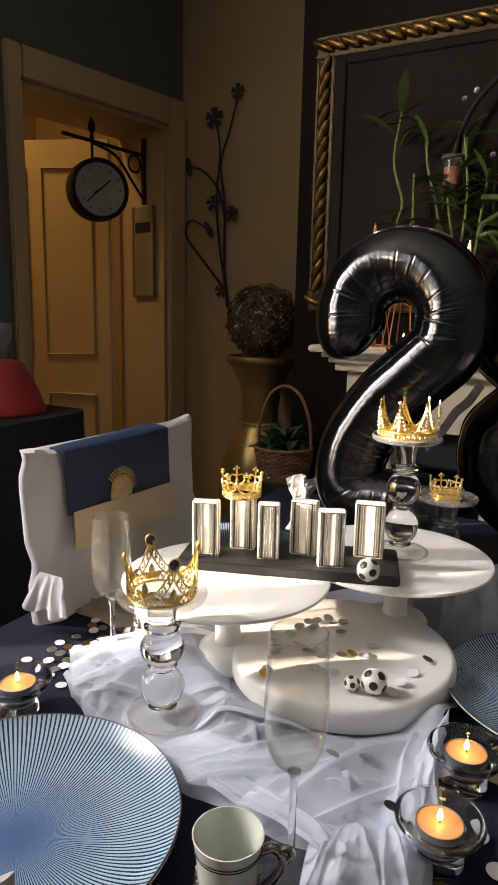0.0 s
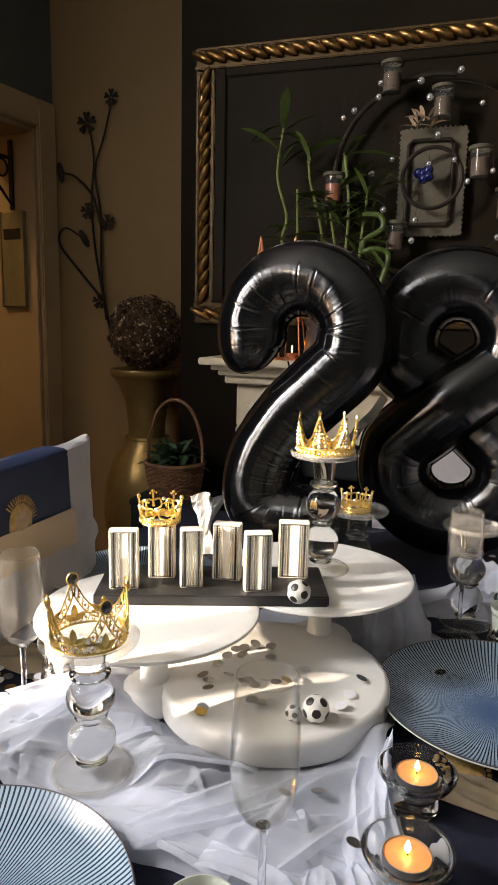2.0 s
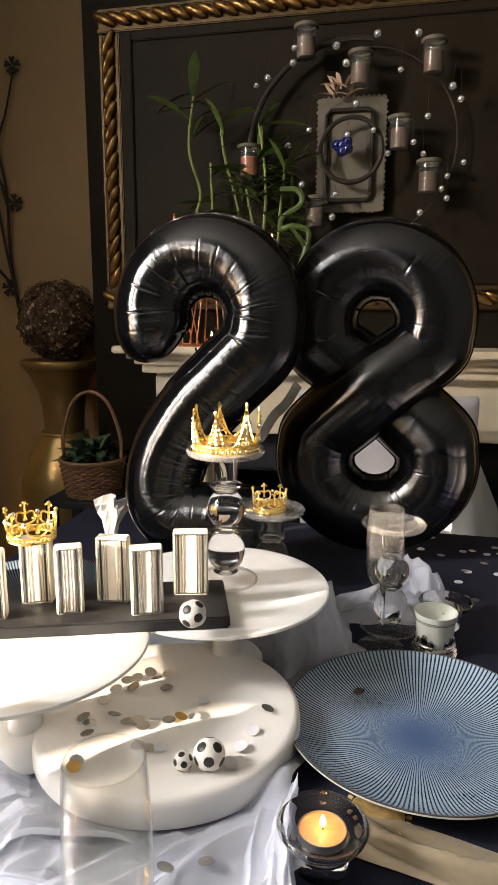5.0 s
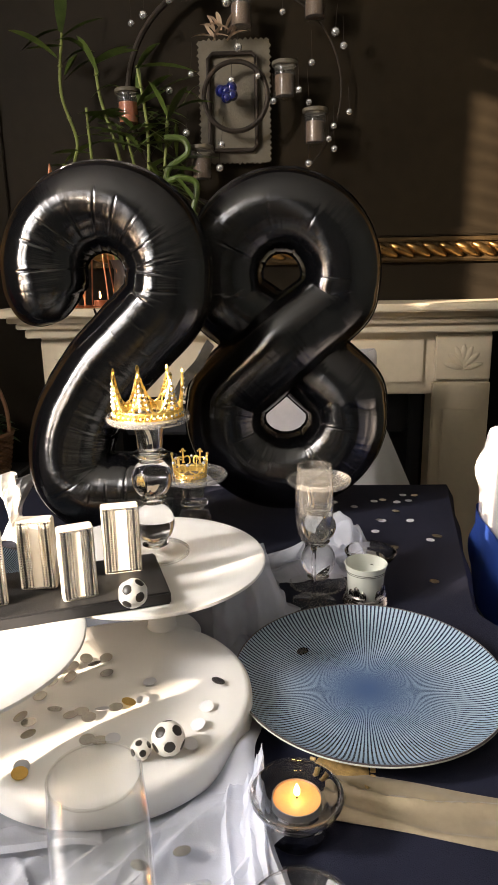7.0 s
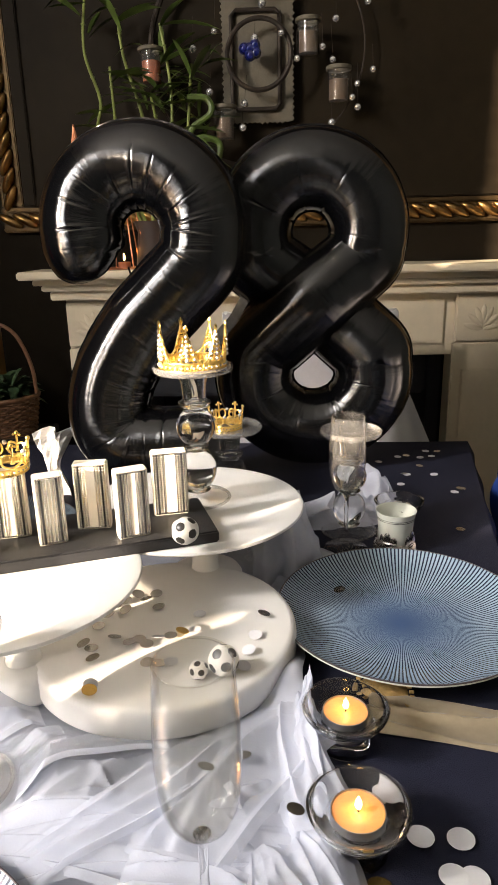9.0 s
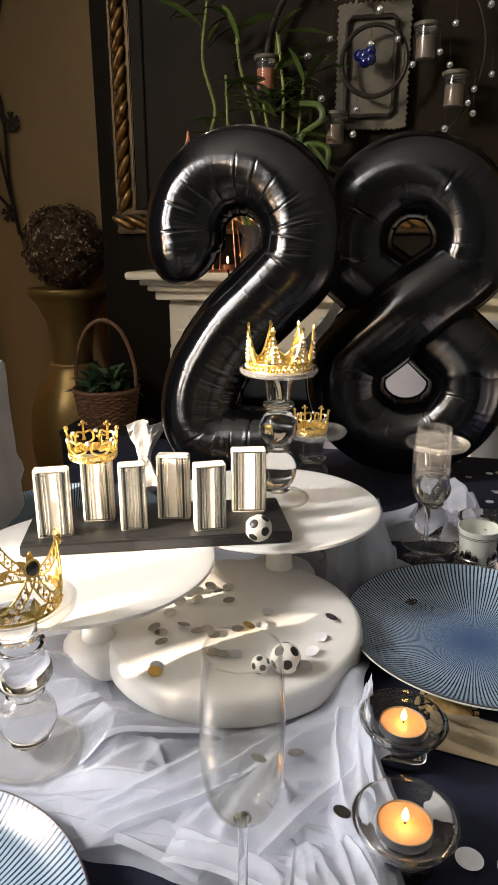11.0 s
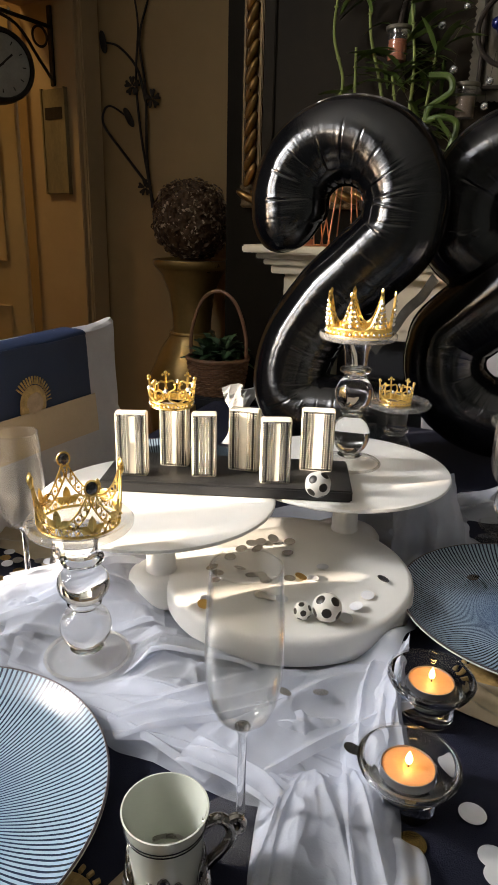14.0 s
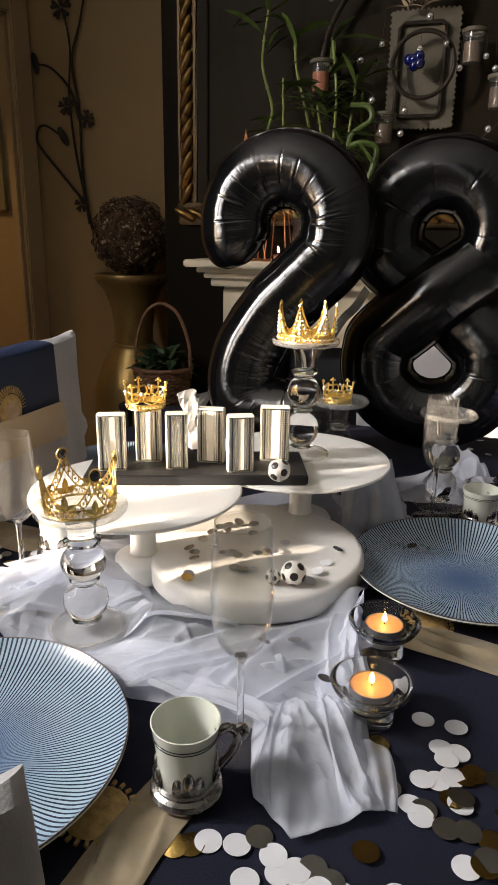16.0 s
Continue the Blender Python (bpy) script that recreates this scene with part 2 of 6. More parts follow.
def balloon_material():
    """Black metallised film, near mirror: fine crinkles across the stroke break its reflections into streaks."""
    m = bpy.data.materials.new("black_balloon_foil")
    m.use_nodes = True
    nt = m.node_tree
    b = nt.nodes["Principled BSDF"]
    b.inputs["Base Color"].default_value = (0.0022, 0.0022, 0.0027, 1)
    b.inputs["Roughness"].default_value, b.inputs["Specular IOR Level"].default_value = 0.19, 0.85
    b.inputs["Anisotropic"].default_value = 0.96
    tg, uv = nt.nodes.new("ShaderNodeTangent"), nt.nodes.new("ShaderNodeUVMap")
    tg.direction_type, tg.uv_map, uv.uv_map = "UV_MAP", "stroke", "stroke"
    nt.links.new(tg.outputs[0], b.inputs["Tangent"])
    last = None
    for scale, strength, depth in (((40, 5, 1), 0.6, 0.0034), ((150, 9, 1), 0.5, 0.0010), ((520, 14, 1), 0.4, 0.00035)):
        mp, n1, bp = nt.nodes.new("ShaderNodeMapping"), nt.nodes.new("ShaderNodeTexNoise"), nt.nodes.new("ShaderNodeBump")
        mp.inputs["Scale"].default_value = scale
        n1.inputs["Scale"].default_value, n1.inputs["Detail"].default_value = 1.0, 2
        bp.inputs["Strength"].default_value, bp.inputs["Distance"].default_value = strength, depth
        nt.links.new(uv.outputs[0], mp.inputs[0])
        nt.links.new(mp.outputs[0], n1.inputs[0])
        nt.links.new(n1.outputs[0], bp.inputs["Height"])
        if last:
            nt.links.new(last.outputs[0], bp.inputs["Normal"])
        last = bp
    nt.links.new(last.outputs[0], b.inputs["Normal"])
    return m


def plate_material():
    """Glazed stoneware: fine blue lines run from the centre, closing to solid blue in the middle."""
    m = bpy.data.materials.new("blue_lined_glaze")
    m.use_nodes = True
    nt = m.node_tree
    b = nt.nodes["Principled BSDF"]
    b.inputs["Roughness"].default_value, b.inputs["Coat Weight"].default_value = 0.24, 0.0

    def node(kind, **sockets):
        n = nt.nodes.new(kind)
        for key, value in sockets.items():
            n.inputs[int(key[1:])].default_value = value
        return n

    def calc(op, a, c=None):
        n = nt.nodes.new("ShaderNodeMath")
        n.operation = op
        for i, v in enumerate((a, c)):
            if v is None:
                continue
            if isinstance(v, (int, float)):
                n.inputs[i].default_value = v
            else:
                nt.links.new(v, n.inputs[i])
        return n.outputs[0]
    co, sep = node("ShaderNodeTexCoord"), node("ShaderNodeSeparateXYZ")
    nt.links.new(co.outputs["Object"], sep.inputs[0])
    x, y = sep.outputs[0], sep.outputs[1]
    r = calc("SQRT", calc("ADD", calc("MULTIPLY", x, x), calc("MULTIPLY", y, y)))
    ang = calc("ARCTAN2", y, x)
    wave = calc("SINE", calc("MULTIPLY", ang, 178.0))
    wob = node("ShaderNodeTexNoise", _2=14.0)
    nt.links.new(co.outputs["Object"], wob.inputs[0])
    duty = calc("ADD", calc("MULTIPLY", wob.outputs[0], 0.5), 0.05)
    line = calc("GREATER_THAN", calc("ADD", wave, duty), 0.0)
    fade = node("ShaderNodeMapRange", _1=0.006, _2=0.10)
    nt.links.new(r, fade.inputs[0])
    white, ink = node("ShaderNodeMix"), node("ShaderNodeMix")
    white.data_type = ink.data_type = "RGBA"
    white.inputs[6].default_value, white.inputs[7].default_value = (0.080, 0.145, 0.26, 1), (0.27, 0.37, 0.46, 1)
    ink.inputs[6].default_value, ink.inputs[7].default_value = (0.03, 0.065, 0.16, 1), (0.020, 0.028, 0.052, 1)
    for mixer in (white, ink):
        nt.links.new(fade.outputs[0], mixer.inputs[0])
    mx = node("ShaderNodeMix")
    mx.data_type = "RGBA"
    clear = node("ShaderNodeMapRange", _1=0.012, _2=0.046)
    nt.links.new(r, clear.inputs[0])
    drawn = calc("ADD", calc("MULTIPLY", calc("ADD", line, -0.45), clear.outputs[0]), 0.45)
    nt.links.new(drawn, mx.inputs[0])
    nt.links.new(ink.outputs[2], mx.inputs[6])
    nt.links.new(white.outputs[2], mx.inputs[7])
    nt.links.new(mx.outputs[2], b.inputs["Base Color"])
    bp = node("ShaderNodeBump", _0=0.12, _1=0.0006)
    nt.links.new(line, bp.inputs["Height"])
    nt.links.new(bp.outputs[0], b.inputs["Normal"])
    return m


def thin_glass_material(name, film0, film1, edge):
    """Thin blown glass: clear, with a reflecting skin and a faint white film that stands in for glints and haze."""
    m = bpy.data.materials.new(name)
    m.use_nodes = True
    nt = m.node_tree
    nt.nodes.remove(nt.nodes["Principled BSDF"])
    out = nt.nodes["Material Output"]
    clear, gloss, film = nt.nodes.new("ShaderNodeBsdfTransparent"), nt.nodes.new("ShaderNodeBsdfGlossy"), nt.nodes.new("ShaderNodeBsdfDiffuse")
    clear.inputs[0].default_value = (0.97, 0.965, 0.95, 1)
    gloss.inputs["Roughness"].default_value = 0.03
    film.inputs[0].default_value = (0.85, 0.83, 0.80, 1)
    fw, fp, fr = nt.nodes.new("ShaderNodeLayerWeight"), nt.nodes.new("ShaderNodeMath"), nt.nodes.new("ShaderNodeMapRange")
    fp.operation = "POWER"
    fp.inputs[1].default_value = 4.0
    fw.inputs[0].default_value = 0.5
    nt.links.new(fw.outputs["Facing"], fp.inputs[0])
    nt.links.new(fp.outputs[0], fr.inputs[0])
    fr.inputs[3].default_value, fr.inputs[4].default_value = 0.035, edge
    a, b = nt.nodes.new("ShaderNodeMixShader"), nt.nodes.new("ShaderNodeMixShader")
    co, n1, rg = nt.nodes.new("ShaderNodeTexCoord"), nt.nodes.new("ShaderNodeTexNoise"), nt.nodes.new("ShaderNodeMapRange")
    n1.inputs["Scale"].default_value = 30
    nt.links.new(co.outputs["Object"], n1.inputs[0])
    rg.inputs[1].default_value, rg.inputs[2].default_value, rg.inputs[3].default_value, rg.inputs[4].default_value = 0.3, 0.8, film0, film1
    nt.links.new(n1.outputs[0], rg.inputs[0])
    nt.links.new(rg.outputs[0], a.inputs[0])
    nt.links.new(clear.outputs[0], a.inputs[1])
    nt.links.new(film.outputs[0], a.inputs[2])
    nt.links.new(fr.outputs[0], b.inputs[0])
    nt.links.new(a.outputs[0], b.inputs[1])
    nt.links.new(gloss.outputs[0], b.inputs[2])
    nt.links.new(b.outputs[0], out.inputs[0])
    return m


M["voile"], M["plate"] = tulle_material(), plate_material()
M["thin_glass"], M["thick_glass"] = thin_glass_material("thin_blown_glass", 0.008, 0.026, 0.9), thin_glass_material("pressed_glass", 0.002, 0.008, 0.9)
# stronger white film paints in the bright reflections of dishes and foot rims
M["dish_glass"] = thin_glass_material("dish_glass_painted_sheen", 0.09, 0.17, 0.9)
M["black_foil"] = balloon_material()
M["plate_rim"] = mat("dark_edge_glaze", (0.055, 0.042, 0.045), 0.3, vary=0.3, scale=40)


# ---- building helpers ----
def link(name, bm, material, smooth=True):
    me = bpy.data.meshes.new(name)
    bm.normal_update()
    bm.to_mesh(me)
    bm.free()
    if smooth:
        for p in me.polygons:
            p.use_smooth = True
        me.set_sharp_from_angle(angle=radians(38))
    me.materials.append(material)
    return new(name, me)


def part(name, bm, material, parent, label="", smooth=True):
    ob = link(name, bm, material, smooth)
    ob.parent = parent
    return tagged(ob, label)


def thing(name, label, category, at=(0, 0, 0), rz=0, group="", kind=""):
    ob = new(name)
    ob.empty_display_size = 0.02
    ob.matrix_basis = pose(*at, 0, 0, rz)
    return tagged(ob, label, category, group, kind)


def solid(name, bm, material, label, category, at=(0, 0, 0), rz=0, group="", kind="", smooth=True):
    ob = link(name, bm, material, smooth)
    ob.matrix_basis = pose(*at, 0, 0, rz)
    return tagged(ob, label, category, group, kind)


def box(bm, lo, hi, bevel=0.0, m=None):
    c = [(a + b) / 2 for a, b in zip(lo, hi)]
    s = [abs(b - a) for a, b in zip(lo, hi)]
    t = Matrix.Translation(c) @ Matrix.Diagonal((*s, 1))
    r = bmesh.ops.create_cube(bm, size=1, matrix=(m @ t) if m else t)
    if bevel:
        edges = list({e for v in r["verts"] for e in v.link_edges})
        bmesh.ops.bevel(bm, geom=edges, offset=bevel, segments=2, affect="EDGES")
    return bm


def boxes(*items, bevel=0.0):
    bm = bmesh.new()
    for lo, hi in items:
        box(bm, lo, hi, bevel)
    return bm


def lathe(profile, segs=48, bm=None, at=(0, 0, 0)):
    """Turns a profile of (radius, height) round z."""
    bm = bm or bmesh.new()
    rings = []
    for r, z in profile:
        if r < 1e-5:
            rings.append([bm.verts.new((at[0], at[1], at[2] + z))])
        else:
            rings.append([bm.verts.new((at[0] + r * math.cos(a), at[1] + r * math.sin(a), at[2] + z))
                          for a in (2 * math.pi * i / segs for i in range(segs))])
    for a, b in zip(rings, rings[1:]):
        for i in range(segs):
            j = (i + 1) % segs
            if len(a) == 1 and len(b) == 1:
                continue
            if len(a) == 1:
                bm.faces.new((a[0], b[j], b[i]))
            elif len(b) == 1:
                bm.faces.new((a[i], a[j], b[0]))
            else:
                bm.faces.new((a[i], a[j], b[j], b[i]))
    bmesh.ops.recalc_face_normals(bm, faces=bm.faces)
    return bm


def spline(points, n, closed=False):
    """Catmull-Rom through points: n steps a span."""
    pts = [Vector(p) for p in points]
    k = len(pts)
    out = []
    for i in range(k if closed else k - 1):
        p = [pts[(i + d) % k] if closed else pts[min(max(i + d, 0), k - 1)] for d in (-1, 0, 1, 2)]
        for j in range(n):
            t = j / n
            out.append(0.5 * (2 * p[1] + (p[2] - p[0]) * t + (2 * p[0] - 5 * p[1] + 4 * p[2] - p[3]) * t * t
                              + (3 * p[1] - p[0] - 3 * p[2] + p[3]) * t ** 3))
    if not closed:
        out.append(pts[-1])
    return out


def tube(points, radius, segs=8, closed=False, bm=None, taper=None, flat=1.0):
    """A round bar along points; taper: a function of 0..1 that scales the radius."""
    bm = bm or bmesh.new()
    pts = [Vector(p) for p in points]
    n = len(pts)
    rings, up = [], None
    for i, p in enumerate(pts):
        a = pts[(i - 1) % n] if closed else pts[max(i - 1, 0)]
        b = pts[(i + 1) % n] if closed else pts[min(i + 1, n - 1)]
        d = (b - a).normalized()
        if up is None:
            up = d.orthogonal().normalized()
        up = (up - d * up.dot(d)).normalized()
        side = d.cross(up)
        r = radius * (taper(i / max(1, n - 1)) if taper else 1)
        rings.append([bm.verts.new(p + r * (math.cos(q) * up + flat * math.sin(q) * side))
                      for q in (2 * math.pi * k / segs for k in range(segs))])
    pairs = list(zip(rings, rings[1:])) + ([(rings[-1], rings[0])] if closed else [])
    for a, b in pairs:
        for k in range(segs):
            bm.faces.new((a[k], a[(k + 1) % segs], b[(k + 1) % segs], b[k]))
    if not closed:
        bm.faces.new(rings[0][::-1])
        bm.faces.new(rings[-1])
    return bm


def ball(bm, at, r, sub=2, squash=1.0):
    bmesh.ops.create_icosphere(bm, subdivisions=sub, radius=r, matrix=Matrix.Translation(at) @ Matrix.Diagonal((1, 1, squash, 1)))
    return bm


def sheet(fn, nu, nv, thick=0.0):
    """A grid surface fn(a, b) for a, b in 0..1, with a given thickness."""
    bm = bmesh.new()
    grid = [[bm.verts.new(fn(i / nu, j / nv)) for j in range(nv + 1)] for i in range(nu + 1)]
    for i in range(nu):
        for j in range(nv):
            bm.faces.new((grid[i][j], grid[i + 1][j], grid[i + 1][j + 1], grid[i][j + 1]))
    if thick:
        bmesh.ops.recalc_face_normals(bm, faces=bm.faces)
        bmesh.ops.solidify(bm, geom=bm.faces[:], thickness=thick)
    return bm

# ---- the room ----
T = 0.745            # table top
CEIL = 3.0
U0, U1, V0, V1 = -1.85, 1.9, -2.3, 2.75      # inner faces of the room
DOOR_V0, DOOR_V1, DOOR_Z = 1.90, 2.64, 2.047
WIN_V0, WIN_V1, WIN_Z0, WIN_Z1 = -0.86, 0.42, 0.85, 2.75


def wall(name, items, material, label):
    return solid(name, boxes(*items), M[material], label, "wall", kind="structure", smooth=False)


solid("floor", boxes(((U0 - 1.8, V0 - 0.3, -0.1), (U1 + 0.3, V1 + 0.9, 0))), M["floor"], "dark wooden floor boards", "floor", kind="structure", smooth=False)
solid("ceiling", boxes(((U0 - 1.8, V0 - 0.3, CEIL), (U1 + 0.3, V1 + 0.9, CEIL + 0.1))), M["ceiling"], "plain white plaster ceiling", "ceiling", kind="structure", smooth=False)
KINK = 1.45          # north of this line the west wall stands ten degrees askew
SKEW = Matrix.Translation((U0, V1, 0)) @ Matrix.Rotation(radians(-10), 4, "Z") @ Matrix.Translation((-U0, -V1, 0))
wall("wall_west", [((U0 - 0.3, V0 - 0.3, 0), (U0, WIN_V0, CEIL)), ((U0 - 0.3, WIN_V0, 0), (U0, WIN_V1, WIN_Z0)),
                   ((U0 - 0.3, WIN_V0, WIN_Z1), (U0, WIN_V1, CEIL)), ((U0 - 0.3, WIN_V1, 0), (U0, KINK, CEIL))],
     "grey_wall", "dark grey painted wall with a tall window")
wall("wall_door", [((U0 - 0.3, 1.30, 0), (U0, DOOR_V0, CEIL)), ((U0 - 0.3, DOOR_V0, DOOR_Z), (U0, DOOR_V1, CEIL)),
                   ((U0 - 0.3, DOOR_V1, 0), (U0, V1 + 0.2, CEIL))], "grey_wall", "dark grey painted wall with a doorway").matrix_basis = SKEW
wall("wall_north", [((U0, V1, 0), (U1 + 0.3, V1 + 0.2, CEIL))], "beige", "cream painted alcove wall")
wall("wall_east", [((U1, V0 - 0.3, 0), (U1 + 0.3, V1, CEIL))], "grey_wall", "dark grey painted wall")
wall("wall_south", [((U0, V0 - 0.3, 0), (U1, V0, CEIL))], "grey_wall", "dark grey painted wall")
CB0, CB1, CBV = -1.036, 0.80, 2.28
wall("chimney_breast", [((CB0, CBV, 0.862), (CB1, V1, CEIL))],
     "black_wall", "black painted chimney breast")
for u0, u1 in ((CB0, -0.63), (0.375, CB1)):
    wall("chimney_pier", [((u0, CBV, 0), (u1, V1, 0.862))], "black_wall", "black painted pier beside the hearth")

# hall behind the doorway
wall("wall_hall", [((-3.65, 0.9, 0), (-3.5, 3.6, CEIL)), ((-3.5, 3.45, 0), (U0 - 0.2, 3.6, CEIL)), ((-3.5, 0.9, 0), (U0 - 0.3, 1.05, CEIL))],
     "beige", "cream painted hall wall")
# unseen warm light, added to brighten the hall and door
area("added_hall_fill", pose(-2.9, 1.9, CEIL - 0.05), 0.3, 0.3, 4.0, (1.0, 0.72, 0.34))

# door casing, reveal and leaf
frame_1 = thing("door_frame", "cream painted door casing with a deep reveal", "door frame", kind="structure")
frame_1.matrix_basis = SKEW
for lo, hi in (((U0, DOOR_V0 - 0.066, 0), (U0 + 0.025, DOOR_V0, DOOR_Z + 0.115)), ((U0, DOOR_V1, 0), (U0 + 0.025, V1 - 0.008, DOOR_Z + 0.115)),
               ((U0, DOOR_V0, DOOR_Z), (U0 + 0.025, DOOR_V1, DOOR_Z + 0.115))):
    part("casing", boxes((lo, hi), bevel=0.006), M["trim"], frame_1)
for lo, hi in (((U0 - 0.31, DOOR_V0 - 0.02, 0), (U0 + 0.002, DOOR_V0 + 0.015, DOOR_Z)), ((U0 - 0.31, DOOR_V1 - 0.015, 0), (U0 + 0.002, DOOR_V1 + 0.02, DOOR_Z)),
               ((U0 - 0.31, DOOR_V0 + 0.015, DOOR_Z - 0.02), (U0 + 0.002, DOOR_V1 - 0.015, DOOR_Z + 0.01))):
    part("reveal", boxes((lo, hi), bevel=0.003), M["trim"], frame_1)
door = thing("door_1", "yellowed cream panelled door standing half open", "door", (-2.20, 2.645, 0.01), 180 + 20, kind="structure")
part("leaf", boxes(((0, -0.02, 0), (0.76, 0.02, 2.01)), bevel=0.004), M["door"], door)
for x0, z0, z1 in ((0.09, 0.15, 0.80), (0.42, 0.15, 0.80), (0.09, 1.0, 1.88), (0.42, 1.0, 1.88)):
    for y in (-0.024, 0.024):
        bm = tube([(x0, y, z0), (x0 + 0.25, y, z0), (x0 + 0.25, y, z1), (x0, y, z1)], 0.007, 4, closed=True)
        part("panel_moulding", bm, M["door"], door)
part("door_handle", tube([(0.74, 0.02, 1.0), (0.74, 0.06, 1.0), (0.64, 0.065, 1.0)], 0.009, 8), M["silver"], door, "plain metal lever handle")

# window in the west wall, behind the camera; unseen bars sized to shape the sun patches
win = thing("window_1", "tall white sash window with glazing bars", "window", kind="structure")
for lo, hi in (((U0 - 0.2, WIN_V0, WIN_Z0), (U0 - 0.12, WIN_V0 + 0.115, WIN_Z1)), ((U0 - 0.2, WIN_V1 - 0.19, WIN_Z0), (U0 - 0.12, WIN_V1, WIN_Z1)),
               ((U0 - 0.2, WIN_V0 + 0.115, WIN_Z0), (U0 - 0.12, WIN_V1 - 0.19, WIN_Z0 + 0.08)), ((U0 - 0.2, WIN_V0 + 0.115, WIN_Z1 - 0.08), (U0 - 0.12, WIN_V1 - 0.19, WIN_Z1))):
    part("window_frame", boxes((lo, hi)), M["mantel"], win)
part("mullion", boxes(((U0 - 0.20, -0.37, WIN_Z0 + 0.08), (U0 - 0.12, -0.085, WIN_Z1 - 0.08))), M["mantel"], win)
# added blocker: keeps sun off the pilaster and frieze
part("sun_block_rail", boxes(((U0 - 0.19, -0.083, 1.375), (U0 - 0.13, WIN_V1 - 0.192, 1.822))), M["mantel"], win)
for v0, v1 in ((-0.693, -0.677), (-0.612, -0.565)):
    part("glazing_bar", boxes(((U0 - 0.18, v0, 1.274), (U0 - 0.14, v1, WIN_Z1 - 0.08))), M["mantel"], win)
# added blocker: keeps low sun off the voile
part("sun_block_panel", boxes(((U0 - 0.19, WIN_V0 + 0.117, WIN_Z0 + 0.082), (U0 - 0.13, -0.535, 1.272))), M["mantel"], win)
for v0, z, t in ((-0.533, 1.08, 0.015), (WIN_V0 + 0.115, 2.47, 0.03)):
    part("glazing_bar", boxes(((U0 - 0.178, v0, z - t), (U0 - 0.142, WIN_V1 - 0.19, z + t))), M["mantel"], win)
blind = thing("window_blind", "white slatted blind hanging in the window", "blind")
for k in range(17):
    z = 1.93 + 0.045 * k
    if k in (12, 14):
        continue
    bm = bmesh.new()
    box(bm, (-0.010, WIN_V0 + 0.08, -0.001), (0.010, WIN_V1 - 0.08, 0.001), 0, pose(U0 - 0.09, 0, z, 0, 4, 0))
    part("slat", bm, M["mantel"], blind, smooth=False)
part("head_rail", boxes(((U0 - 0.115, WIN_V0 + 0.075, 2.69), (U0 - 0.065, WIN_V1 - 0.075, 2.748))), M["mantel"], blind)
area("west_window_light", look((U0 - 0.24, (WIN_V0 + WIN_V1) / 2, 1.8), (0, 0.2, 1.0)), 1.0, 1.7, 27, (0.80, 0.90, 1.0))
# narrow extra lamp, added to put a bright band on the foil balloons
area("added_foil_highlight_lamp", look((U0 - 0.22, 0.07, 2.20), (0, 0.6, 1.0)), 0.16, 0.50, 18, (0.92, 0.96, 1.0))

# ---- fireplace ----
fire = thing("fireplace_surround", "white painted wooden mantelpiece with stepped mouldings", "fireplace")
MZ = 1.135
part("shelf", boxes(((-0.885, 2.07, MZ - 0.022), (0.64, CBV, MZ)), bevel=0.004), M["mantel"], fire)
for dy, z0, z1 in ((0.035, MZ - 0.04, MZ - 0.024), (0.055, MZ - 0.058, MZ - 0.042), (0.075, MZ - 0.085, MZ - 0.06)):
    part("cornice_step", boxes(((-0.885 + dy * 0.9, 2.07 + dy, z0), (0.64 - dy * 0.9, CBV, z1)), bevel=0.003), M["mantel"], fire)
part("frieze", boxes(((-0.79, 2.20, 0.862), (0.545, CBV, MZ - 0.087)), bevel=0.003), M["mantel"], fire)
for u in (-0.79, 0.375):
    part("pilaster", boxes(((u, 2.185, 0), (u + 0.17, CBV, 0.90)), bevel=0.004), M["mantel"], fire)
    part("corner_block", boxes(((u + 0.004, 2.18, 0.905), (u + 0.166, 2.20, 1.04)), bevel=0.004), M["mantel"], fire)
    for k in range(7):
        a = radians(15 + 25 * k)
        lobe = Matrix.Translation((u + 0.085 + 0.030 * math.cos(a), 2.1795, 0.935 + 0.048 * math.sin(a))) @ Matrix.Rotation(-a, 4, "Y") @ Matrix.Diagonal((0.030, 0.0035, 0.0085, 1))
        bm = bmesh.new()
        bmesh.ops.create_uvsphere(bm, u_segments=12, v_segments=8, radius=1, matrix=lobe)
        part("shell_lobe", bm, M["mantel"], fire)
    part("flute_panel", boxes(((u + 0.03, 2.178, 0.1), (u + 0.14, 2.186, 0.82)), bevel=0.003), M["mantel"], fire)
part("panel", boxes(((-0.55, 2.192, 0.895), (-0.10, 2.202, 1.03)), bevel=0.004), M["mantel"], fire)
part("panel", boxes(((-0.06, 2.192, 0.895), (0.35, 2.202, 1.03)), bevel=0.004), M["mantel"], fire)
bm = bmesh.new()
for k in range(72):
    u = -0.80 + k * 0.019
    box(bm, (u, 2.138, MZ - 0.056), (u + 0.010, 2.146, MZ - 0.043))
part("dentil_row", bm, M["mantel"], fire, smooth=False)
insert = thing("fire_insert", "black iron fireplace insert", "fireplace insert")
part("back_plate", boxes(((-0.625, 2.62, 0), (0.37, 2.66, 0.86))), M["soot"], insert)
for u in (-0.625, 0.33):
    part("cheek", boxes(((u, 2.29, 0), (u + 0.04, 2.615, 0.86))), M["soot"], insert)
part("hood", boxes(((-0.58, 2.29, 0.72), (0.325, 2.33, 0.858)), bevel=0.01), M["soot"], insert)

# ---- gilt frame ----
FL, FR, FB, FT, FV = -0.974, 0.78, 1.245, 2.135, 2.277
